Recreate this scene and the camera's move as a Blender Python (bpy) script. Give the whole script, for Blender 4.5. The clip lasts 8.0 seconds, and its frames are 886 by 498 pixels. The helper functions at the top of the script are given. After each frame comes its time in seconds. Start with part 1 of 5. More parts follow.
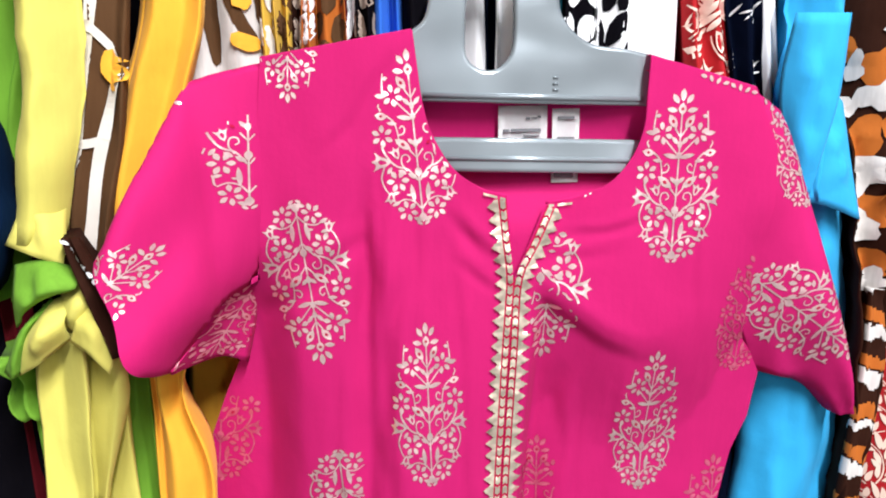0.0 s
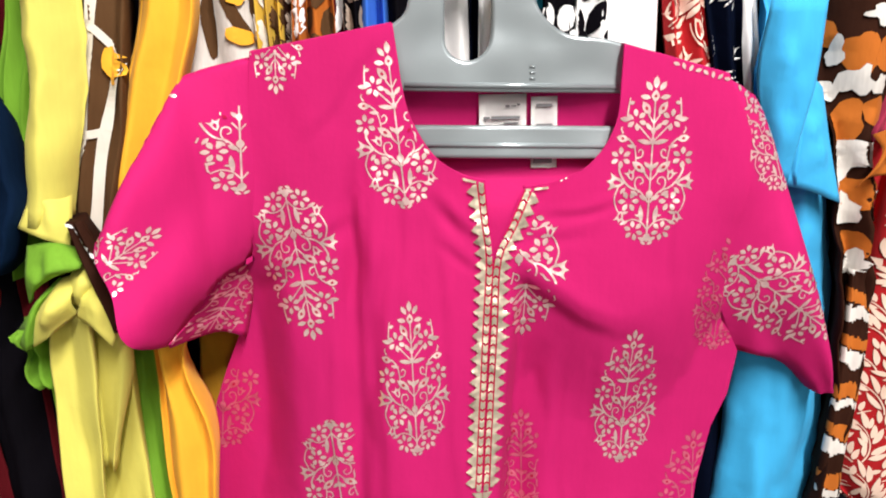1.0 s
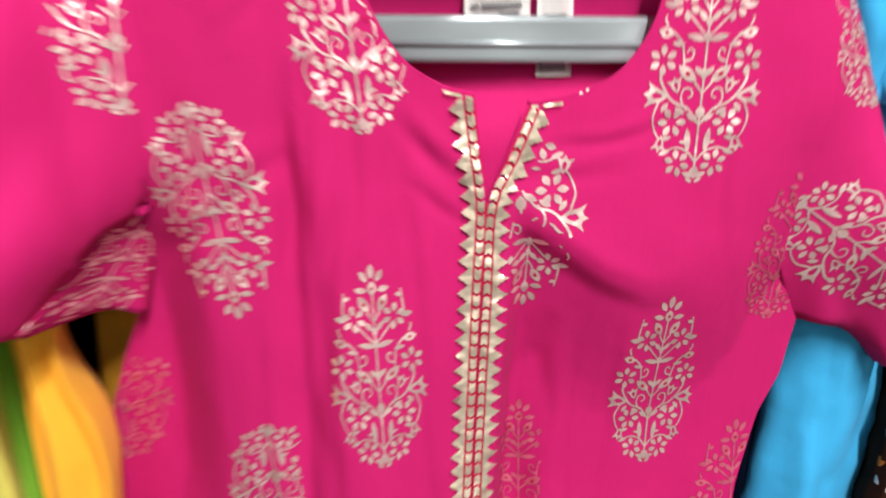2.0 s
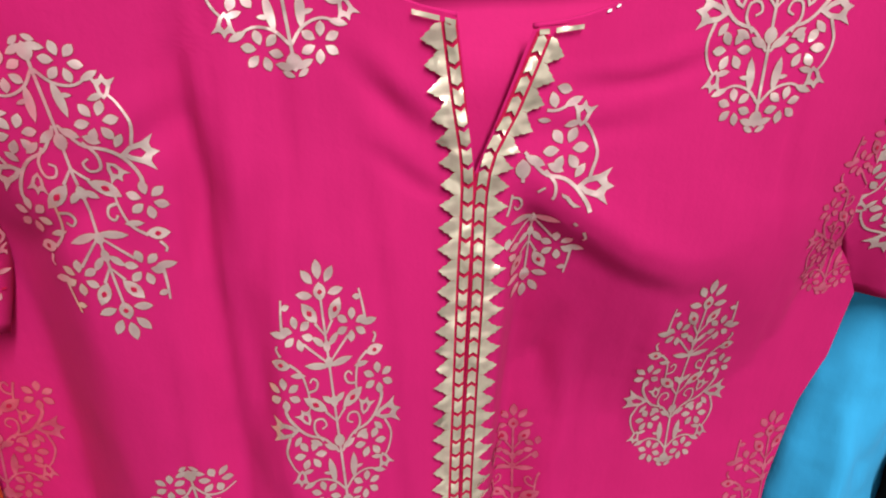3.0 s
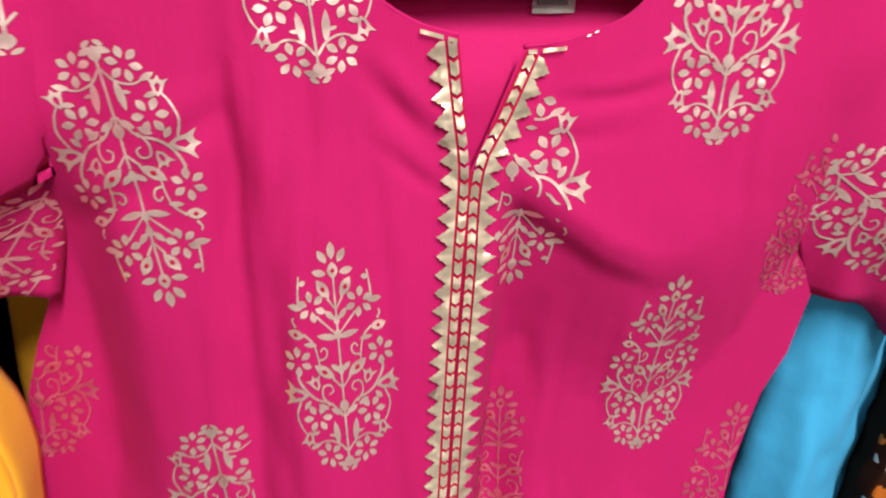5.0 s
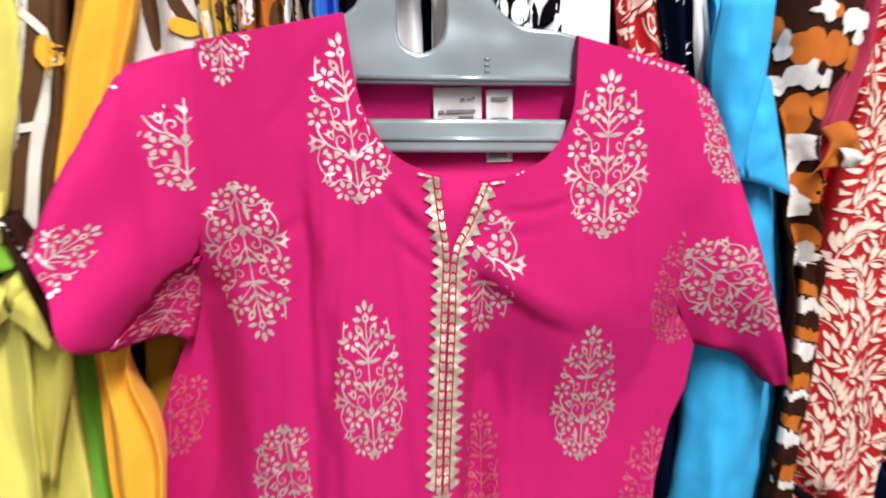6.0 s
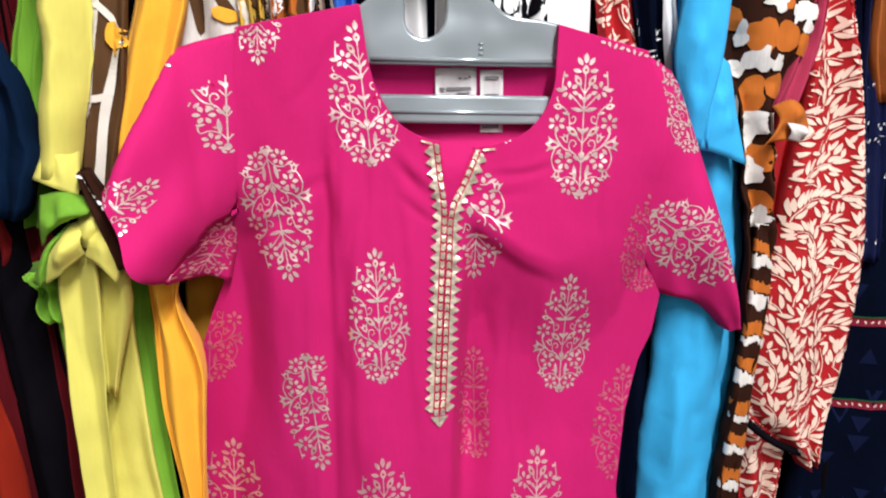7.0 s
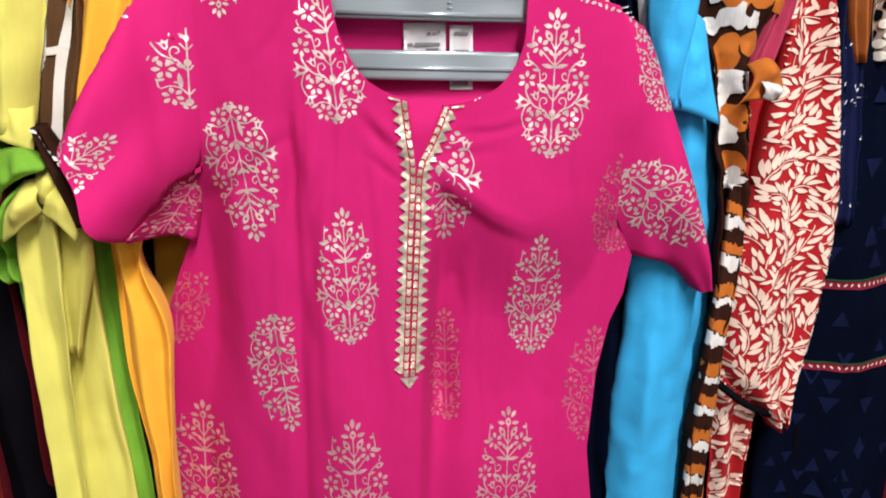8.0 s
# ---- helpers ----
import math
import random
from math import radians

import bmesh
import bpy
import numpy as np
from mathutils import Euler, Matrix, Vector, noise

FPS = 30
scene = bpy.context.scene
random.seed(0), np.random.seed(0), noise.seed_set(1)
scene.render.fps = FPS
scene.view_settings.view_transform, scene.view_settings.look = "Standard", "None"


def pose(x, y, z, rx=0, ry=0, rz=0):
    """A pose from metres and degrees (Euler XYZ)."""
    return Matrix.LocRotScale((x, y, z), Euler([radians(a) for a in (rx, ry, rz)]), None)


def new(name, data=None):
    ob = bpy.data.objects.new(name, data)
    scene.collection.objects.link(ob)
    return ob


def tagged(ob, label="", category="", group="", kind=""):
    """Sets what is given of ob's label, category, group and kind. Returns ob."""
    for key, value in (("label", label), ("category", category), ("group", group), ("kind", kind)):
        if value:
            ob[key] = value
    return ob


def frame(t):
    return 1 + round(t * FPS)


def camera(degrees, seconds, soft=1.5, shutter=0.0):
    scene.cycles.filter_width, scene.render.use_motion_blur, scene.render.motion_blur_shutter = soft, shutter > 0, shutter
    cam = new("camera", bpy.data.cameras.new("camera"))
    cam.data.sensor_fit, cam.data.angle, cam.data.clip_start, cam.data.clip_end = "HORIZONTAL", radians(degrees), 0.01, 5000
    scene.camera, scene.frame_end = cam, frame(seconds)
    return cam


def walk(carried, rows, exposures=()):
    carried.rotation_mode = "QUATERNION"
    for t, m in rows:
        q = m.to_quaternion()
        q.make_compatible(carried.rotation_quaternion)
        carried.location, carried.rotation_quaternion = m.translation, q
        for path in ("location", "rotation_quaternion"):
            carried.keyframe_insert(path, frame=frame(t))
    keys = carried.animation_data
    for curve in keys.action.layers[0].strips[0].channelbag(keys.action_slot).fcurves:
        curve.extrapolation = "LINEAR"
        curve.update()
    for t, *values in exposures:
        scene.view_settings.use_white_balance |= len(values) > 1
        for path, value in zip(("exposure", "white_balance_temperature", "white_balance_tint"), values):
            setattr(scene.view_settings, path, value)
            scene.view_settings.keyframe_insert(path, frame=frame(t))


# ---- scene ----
cam = camera(62.6, 8.0, soft=1.9, shutter=0.6)
EYE, TILT, LEAN, TURN = 1.5, -12.0, 0.0, -5.0
ROWS = [
    (0.0, 0.0083, -0.0019, -0.0019, 0.93, 0.50, 0.42),
    (0.5, 0.0194, -0.0093, 0.0011, 1.68, 0.37, 0.12),
    (1.0, 0.0437, -0.0232, -0.0015, 3.97, -0.95, 0.39),
    (1.5, 0.0564, -0.0136, -0.0105, 5.58, -1.79, 0.44),
    (2.0, 0.0302, 0.1028, -0.0051, 1.04, -5.26, 0.98),
    (2.2, 0.0281, 0.1524, 0.0071, -1.70, -8.78, 2.14),
    (3.3, 0.0228, 0.1996, 0.0112, -3.05, -12.93, 1.82),
    (3.5, 0.0243, 0.1988, 0.0102, -3.41, -12.40, 1.57),
    (4.0, 0.0286, 0.1975, 0.0165, -0.99, -13.46, 1.11),
    (4.5, 0.0243, 0.1900, 0.0119, -1.96, -12.03, 0.40),
    (4.7, 0.0234, 0.1822, 0.0115, -2.16, -11.74, 0.38),
    (5.8, 0.0325, 0.0331, -0.0155, -0.86, -2.98, 0.46),
    (6.0, 0.0415, -0.0133, -0.0097, 0.30, -0.25, 1.12),
    (6.5, 0.0474, -0.0779, -0.0215, 1.34, -1.46, -0.06),
    (7.0, 0.0537, -0.0936, -0.0264, 1.50, -1.80, 0.40),
    (7.5, 0.0637, -0.0920, -0.0322, 0.70, -3.53, 1.00),
    (8.0, 0.0683, -0.0869, -0.0348, 0.66, -4.09, 0.28),
]
EXPOSURES = [(0.0, -0.06, 6050, 12), (0.5, -0.17, 6650, 11), (1.5, -0.13, 6700, 11), (2.2, -0.30, 6550, 11), (3.3, -0.42, 6350, 11), (3.6, -0.42, 6500, 11), (4.0, -0.37, 7100, 12), (4.7, -0.37, 7100, 12), (5.8, -0.25, 6350, 12), (6.5, -0.27, 6250, 12), (8.0, -0.32, 6300, 12)]
walk(cam, [(t, pose(0, 0, EYE, TILT, LEAN, TURN) @ pose(x, y, z, 90 + pitch, roll, yaw)) for t, x, y, z, yaw, pitch, roll in ROWS], EXPOSURES)

import collections
from mathutils.bvhtree import BVHTree

rng = random.Random(11)

# ---- world and light: a shop lit by ceiling panels ----
world = bpy.data.worlds.new("world")
scene.world = world
world.use_nodes = True
world.node_tree.nodes["Background"].inputs[0].default_value = (0.9, 0.95, 1.0, 1)
world.node_tree.nodes["Background"].inputs[1].default_value = 0.25
# x, y and power of each ceiling tube; the tubes run along y
TUBES = [(0.34, -0.70, 71.0), (1.5, -1.2, 10.0), (-0.7, -2.6, 19.0), (0.9, -2.6, 19.0), (0.1, 1.7, 16.0)]
ROOF = 2.48


# ---- materials ----
def material(name):
    mat = bpy.data.materials.new(name)
    mat.use_nodes = True
    nt = mat.node_tree
    return mat, nt, nt.nodes["Principled BSDF"]


def link(nt, a, b):
    nt.links.new(a, b)


def cloth(name, colour, rough=0.8, sheen=0.25, weave=0.15, vary=0.12, spec=0.3, shift=0.0, thin=0.0):
    """Woven cotton: a fine weave as relief, slubs and soft uneven dye."""
    mat, nt, bsdf = material(name)
    coord = nt.nodes.new("ShaderNodeTexCoord")
    big = nt.nodes.new("ShaderNodeTexNoise")
    big.inputs["Scale"].default_value = 14.0
    big.inputs["Detail"].default_value = 3.0
    slub = nt.nodes.new("ShaderNodeTexNoise")
    slub.inputs["Scale"].default_value = 420.0
    slub.inputs["Detail"].default_value = 2.0
    stretch = nt.nodes.new("ShaderNodeMapping")
    stretch.inputs["Scale"].default_value = (1.0, 1.0, 0.12)
    link(nt, coord.outputs["Object"], big.inputs["Vector"])
    link(nt, coord.outputs["Object"], stretch.inputs["Vector"])
    link(nt, stretch.outputs["Vector"], slub.inputs["Vector"])
    add = nt.nodes.new("ShaderNodeMath")
    add.operation = "MULTIPLY_ADD"
    add.inputs[1].default_value = 0.35
    link(nt, slub.outputs["Fac"], add.inputs[0])
    link(nt, big.outputs["Fac"], add.inputs[2])
    ramp = nt.nodes.new("ShaderNodeValToRGB")
    ramp.color_ramp.elements[0].position = 0.35
    ramp.color_ramp.elements[1].position = 0.95
    r, g, b = colour
    ramp.color_ramp.elements[0].color = (r * (1 - vary), g * (1 - vary), b * (1 - vary), 1)
    ramp.color_ramp.elements[1].color = (min(1, r * (1 + vary)), min(1, g * (1 + vary) + shift), min(1, b * (1 + vary) + shift), 1)
    link(nt, add.outputs[0], ramp.inputs[0])
    link(nt, ramp.outputs[0], bsdf.inputs["Base Color"])
    bsdf.inputs["Roughness"].default_value = rough
    bsdf.inputs["Specular IOR Level"].default_value = spec * (0.05 + 0.95 * max(colour))
    bsdf.inputs["Sheen Weight"].default_value = sheen * max(colour)
    bsdf.inputs["Sheen Roughness"].default_value = 0.5
    bsdf.inputs["Sheen Tint"].default_value = (min(1, r + 0.2), min(1, g + 0.2), min(1, b + 0.2), 1)
    fine = nt.nodes.new("ShaderNodeTexNoise")
    fine.inputs["Scale"].default_value = 900.0
    crumple = nt.nodes.new("ShaderNodeTexNoise")
    crumple.inputs["Scale"].default_value = 38.0
    crumple.inputs["Detail"].default_value = 4.0
    link(nt, coord.outputs["Object"], fine.inputs["Vector"])
    link(nt, coord.outputs["Object"], crumple.inputs["Vector"])
    b1 = nt.nodes.new("ShaderNodeBump")
    b1.inputs["Strength"].default_value = 0.25
    b1.inputs["Distance"].default_value = 0.004
    link(nt, crumple.outputs["Fac"], b1.inputs["Height"])
    b2 = nt.nodes.new("ShaderNodeBump")
    b2.inputs["Strength"].default_value = weave
    b2.inputs["Distance"].default_value = 0.0004
    link(nt, fine.outputs["Fac"], b2.inputs["Height"])
    link(nt, b1.outputs["Normal"], b2.inputs["Normal"])
    link(nt, b2.outputs["Normal"], bsdf.inputs["Normal"])
    if thin:
        # thin cloth lets some of the light through
        soft = nt.nodes.new("ShaderNodeBsdfTranslucent")
        mix = nt.nodes.new("ShaderNodeMixShader")
        mix.inputs[0].default_value = thin
        link(nt, ramp.outputs[0], soft.inputs["Color"])
        link(nt, bsdf.outputs[0], mix.inputs[1])
        link(nt, soft.outputs[0], mix.inputs[2])
        out = [n for n in nt.nodes if n.type == "OUTPUT_MATERIAL"][0]
        link(nt, mix.outputs[0], out.inputs["Surface"])
    return mat


def foil(name, colour, metallic=0.55, rough=0.42, wear=0.25, ripples=0.004):
    """Printed foil: satin metal pigment, thinned in patches where the cloth shows through."""
    mat, nt, bsdf = material(name)
    coord = nt.nodes.new("ShaderNodeTexCoord")
    patch = nt.nodes.new("ShaderNodeTexNoise")
    patch.inputs["Scale"].default_value = 160.0
    patch.inputs["Detail"].default_value = 5.0
    link(nt, coord.outputs["Object"], patch.inputs["Vector"])
    ramp = nt.nodes.new("ShaderNodeValToRGB")
    ramp.color_ramp.elements[0].position = 0.3
    ramp.color_ramp.elements[1].position = 0.6
    r, g, b = colour
    ramp.color_ramp.elements[0].color = (r * (1 - wear * 0.4), g * (1 - wear), b * (1 - wear * 0.7), 1)
    ramp.color_ramp.elements[1].color = (r, g, b, 1)
    link(nt, patch.outputs["Fac"], ramp.inputs[0])
    link(nt, ramp.outputs[0], bsdf.inputs["Base Color"])
    bsdf.inputs["Metallic"].default_value = metallic
    bsdf.inputs["Roughness"].default_value = rough
    bump = nt.nodes.new("ShaderNodeBump")
    bump.inputs["Strength"].default_value = 0.3
    bump.inputs["Distance"].default_value = 0.0005
    link(nt, patch.outputs["Fac"], bump.inputs["Height"])
    ripple = nt.nodes.new("ShaderNodeTexNoise")
    ripple.inputs["Scale"].default_value = 55.0
    ripple.inputs["Detail"].default_value = 2.0
    link(nt, coord.outputs["Object"], ripple.inputs["Vector"])
    wave = nt.nodes.new("ShaderNodeBump")
    wave.inputs["Strength"].default_value = 0.9
    wave.inputs["Distance"].default_value = ripples
    link(nt, ripple.outputs["Fac"], wave.inputs["Height"])
    link(nt, wave.outputs["Normal"], bump.inputs["Normal"])
    link(nt, bump.outputs["Normal"], bsdf.inputs["Normal"])
    return mat


def hard(name, colour, rough=0.35, metallic=0.0, scale=30.0, vary=0.1, bump=0.1, deep=0.002, detail=6.0):
    mat, nt, bsdf = material(name)
    coord = nt.nodes.new("ShaderNodeTexCoord")
    tex = nt.nodes.new("ShaderNodeTexNoise")
    tex.inputs["Scale"].default_value = scale
    tex.inputs["Detail"].default_value = detail
    link(nt, coord.outputs["Object"], tex.inputs["Vector"])
    ramp = nt.nodes.new("ShaderNodeValToRGB")
    ramp.color_ramp.elements[0].position = 0.3
    ramp.color_ramp.elements[1].position = 0.7
    ramp.color_ramp.elements[0].color = (*[c * (1 - vary) for c in colour], 1)
    ramp.color_ramp.elements[1].color = (*[min(1, c * (1 + vary)) for c in colour], 1)
    link(nt, tex.outputs["Fac"], ramp.inputs[0])
    link(nt, ramp.outputs[0], bsdf.inputs["Base Color"])
    rr = nt.nodes.new("ShaderNodeMapRange")
    rr.inputs["To Min"].default_value = rough * 0.75
    rr.inputs["To Max"].default_value = rough * 1.3
    link(nt, tex.outputs["Fac"], rr.inputs["Value"])
    link(nt, rr.outputs[0], bsdf.inputs["Roughness"])
    bsdf.inputs["Metallic"].default_value = metallic
    b = nt.nodes.new("ShaderNodeBump")
    b.inputs["Strength"].default_value = bump
    b.inputs["Distance"].default_value = deep
    link(nt, tex.outputs["Fac"], b.inputs["Height"])
    link(nt, b.outputs["Normal"], bsdf.inputs["Normal"])
    return mat


def lamp_glow(name, colour, strength):
    mat, nt, bsdf = material(name)
    bsdf.inputs["Base Color"].default_value = (0.9, 0.9, 0.9, 1)
    bsdf.inputs["Emission Color"].default_value = (*colour, 1)
    bsdf.inputs["Emission Strength"].default_value = strength
    return mat


PINK = cloth("pink_cotton", (0.555, 0.0148, 0.147), rough=0.75, sheen=0.12, vary=0.07, spec=0.15, thin=0.18)
CRIMSON = cloth("crimson_print", (0.40, 0.006, 0.05), vary=0.1)
GOLD = foil("rose_gold_foil", (1.0, 0.79, 0.74), metallic=0.74, rough=0.34)
# low and underside prints reflect less; that dimness is put into this foil's colour
DIMMED = foil("dimmed_rose_foil", (0.84, 0.50, 0.52), metallic=0.6, rough=0.42, wear=0.4)
# fainter, redder foil for prints beside the border and near the side edges
FAINT = foil("faint_foil", (0.64, 0.14, 0.23), metallic=0.4, rough=0.5, wear=0.5)
PALE_GOLD = foil("pale_gold_foil", (1.0, 0.88, 0.68), metallic=0.70, rough=0.25, wear=0.15, ripples=0.011)
GREY = hard("grey_plastic", (0.30, 0.345, 0.365), rough=0.24, metallic=0.4, scale=22, vary=0.2, bump=0.9, deep=0.008, detail=0.6)
LABEL = cloth("white_satin", (0.90, 0.90, 0.89), rough=0.45, sheen=0.0, vary=0.03)
INK = cloth("label_ink", (0.16, 0.16, 0.17), vary=0.05)
YELLOW = cloth("yellow_cotton", (0.63, 0.575, 0.12), vary=0.08)
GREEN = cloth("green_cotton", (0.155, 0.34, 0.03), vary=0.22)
ORANGE = cloth("orange_cotton", (0.80, 0.39, 0.03), vary=0.1)
CYAN = cloth("blue_cotton", (0.035, 0.35, 0.66), vary=0.08)
CREAM = cloth("cream_cotton", (0.68, 0.64, 0.56), vary=0.15)
BATIK = cloth("batik_white", (0.60, 0.57, 0.535), vary=0.32)
WHITE = cloth("white_cotton", (0.82, 0.82, 0.82), vary=0.06)
BROWN = cloth("brown_cotton", (0.085, 0.042, 0.018), vary=0.25)
UMBER = cloth("umber_cotton", (0.028, 0.010, 0.006), vary=0.25)
RUST = cloth("rust_cotton", (0.41, 0.112, 0.015), vary=0.15)
MUSTARD = cloth("mustard_cotton", (0.62, 0.40, 0.05), vary=0.15)
DEEP_RED = cloth("deep_red_cotton", (0.20, 0.010, 0.012), vary=0.2)
RED = cloth("red_cotton", (0.37, 0.012, 0.016), vary=0.12)
BLUSH = cloth("blush_print", (0.80, 0.59, 0.48), vary=0.07)
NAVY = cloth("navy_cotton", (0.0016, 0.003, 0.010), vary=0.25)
BLUE_PATCH = cloth("blue_patch", (0.005, 0.008, 0.030), vary=0.3)
DARK_GREEN = cloth("dark_green_cotton", (0.012, 0.07, 0.025), vary=0.2)
INKY = cloth("ink_blue_cotton", (0.003, 0.011, 0.032), vary=0.3)
ROYAL = cloth("royal_blue_cotton", (0.03, 0.13, 0.55), vary=0.15)
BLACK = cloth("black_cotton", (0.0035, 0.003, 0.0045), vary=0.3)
MAROON = cloth("maroon_cotton", (0.075, 0.005, 0.008), vary=0.25)
TEAL = cloth("teal_print", (0.03, 0.22, 0.28), vary=0.2)
TAUPE = cloth("taupe_print", (0.32, 0.25, 0.20), vary=0.15)
MAUVE = cloth("mauve_pink_cotton", (0.33, 0.03, 0.07), vary=0.2)
BRAID = cloth("braid_red", (0.19, 0.014, 0.032), vary=0.2)
STEEL = hard("chromed_steel", (0.6, 0.6, 0.62), rough=0.2, metallic=1.0)
PAINT = hard("wall_paint", (0.66, 0.65, 0.63), rough=0.7, scale=5, vary=0.05, bump=0.1)
TILE = hard("floor_tile", (0.11, 0.10, 0.095), rough=0.3, scale=8, vary=0.12)
GLOW = lamp_glow("panel_glow", (1.0, 0.98, 0.95), 3.0)


# ---- mesh helpers ----
def finish(name, bm, mats, smooth=True):
    me = bpy.data.meshes.new(name)
    bm.to_mesh(me)
    bm.free()
    for m in mats if isinstance(mats, (list, tuple)) else [mats]:
        me.materials.append(m)
    if smooth:
        for p in me.polygons:
            p.use_smooth = True
    return new(name, me)


def part(name, bm, mats, parent, label="", smooth=True):
    ob = finish(name, bm, mats, smooth)
    ob.parent = parent
    if parent.location.length:
        ob.matrix_parent_inverse = Matrix.Translation(-parent.location)
    return tagged(ob, label) if label else ob


def thing(name, label, category, at=(0, 0, 0), group="", kind=""):
    ob = new(name)
    ob.location = at
    ob.empty_display_size = 0.05
    return tagged(ob, label, category, group, kind)


def box_bm(bm, x0, x1, y0, y1, z0, z1):
    v = [bm.verts.new(p) for p in ((x0, y0, z0), (x1, y0, z0), (x1, y1, z0), (x0, y1, z0), (x0, y0, z1), (x1, y0, z1), (x1, y1, z1), (x0, y1, z1))]
    for f in ((0, 3, 2, 1), (4, 5, 6, 7), (0, 1, 5, 4), (1, 2, 6, 5), (2, 3, 7, 6), (3, 0, 4, 7)):
        bm.faces.new([v[i] for i in f])
    return bm


def grid_bm(bm, grid):
    """grid: rows of points; returns the verts."""
    rows = [[bm.verts.new(p) for p in row] for row in grid]
    for a, b in zip(rows, rows[1:]):
        for i in range(len(a) - 1):
            bm.faces.new((a[i], a[i + 1], b[i + 1], b[i]))
    return rows


def tube_bm(bm, points, radius, sides=8):
    pts = [Vector(p) for p in points]
    rings = []
    for i, p in enumerate(pts):
        d = (pts[min(i + 1, len(pts) - 1)] - pts[max(i - 1, 0)]).normalized()
        u = d.orthogonal().normalized() if not rings else (rings[-1][1] - d * rings[-1][1].dot(d)).normalized()
        w = d.cross(u)
        rings.append(([bm.verts.new(p + radius * (math.cos(a) * u + math.sin(a) * w)) for a in [2 * math.pi * k / sides for k in range(sides)]], u))
    for (a, _), (b, _) in zip(rings, rings[1:]):
        for k in range(sides):
            bm.faces.new((a[k], a[(k + 1) % sides], b[(k + 1) % sides], b[k]))
    bm.faces.new(list(reversed(rings[0][0])))
    bm.faces.new(rings[-1][0])


def lerp_list(pts, v):
    """Second coordinate of pts (sorted by the first) at v, eased."""
    if v <= pts[0][0]:
        return pts[0][1]
    for (a, p), (b, q) in zip(pts, pts[1:]):
        if v <= b:
            return p + (q - p) * (v - a) / max(b - a, 1e-9)
    return pts[-1][1]


def smooth_line(pts, n):
    """n points at even steps along a Catmull-Rom curve through pts."""
    pts = [Vector(p) for p in pts]
    ext = [2 * pts[0] - pts[1], *pts, 2 * pts[-1] - pts[-2]]
    fine = []
    for i in range(1, len(ext) - 2):
        p0, p1, p2, p3 = ext[i - 1 : i + 3]
        for k in range(12):
            t = k / 12
            fine.append(0.5 * (2 * p1 + (p2 - p0) * t + (2 * p0 - 5 * p1 + 4 * p2 - p3) * t * t + (3 * p1 - p0 - 3 * p2 + p3) * t ** 3))
    fine.append(pts[-1])
    run = [0.0]
    for a, b in zip(fine, fine[1:]):
        run.append(run[-1] + (b - a).length)
    out, j = [], 0
    for k in range(n):
        want = run[-1] * k / (n - 1)
        while j < len(run) - 2 and run[j + 1] < want:
            j += 1
        f = (want - run[j]) / max(run[j + 1] - run[j], 1e-9)
        out.append(fine[j].lerp(fine[j + 1], min(max(f, 0), 1)))
    return out


def bump1(x, c, w):
    return math.exp(-(((x - c) / w) ** 2))


def step(a, b, x):
    t = min(max((x - a) / (b - a), 0.0), 1.0)
    return t * t * (3 - 2 * t)


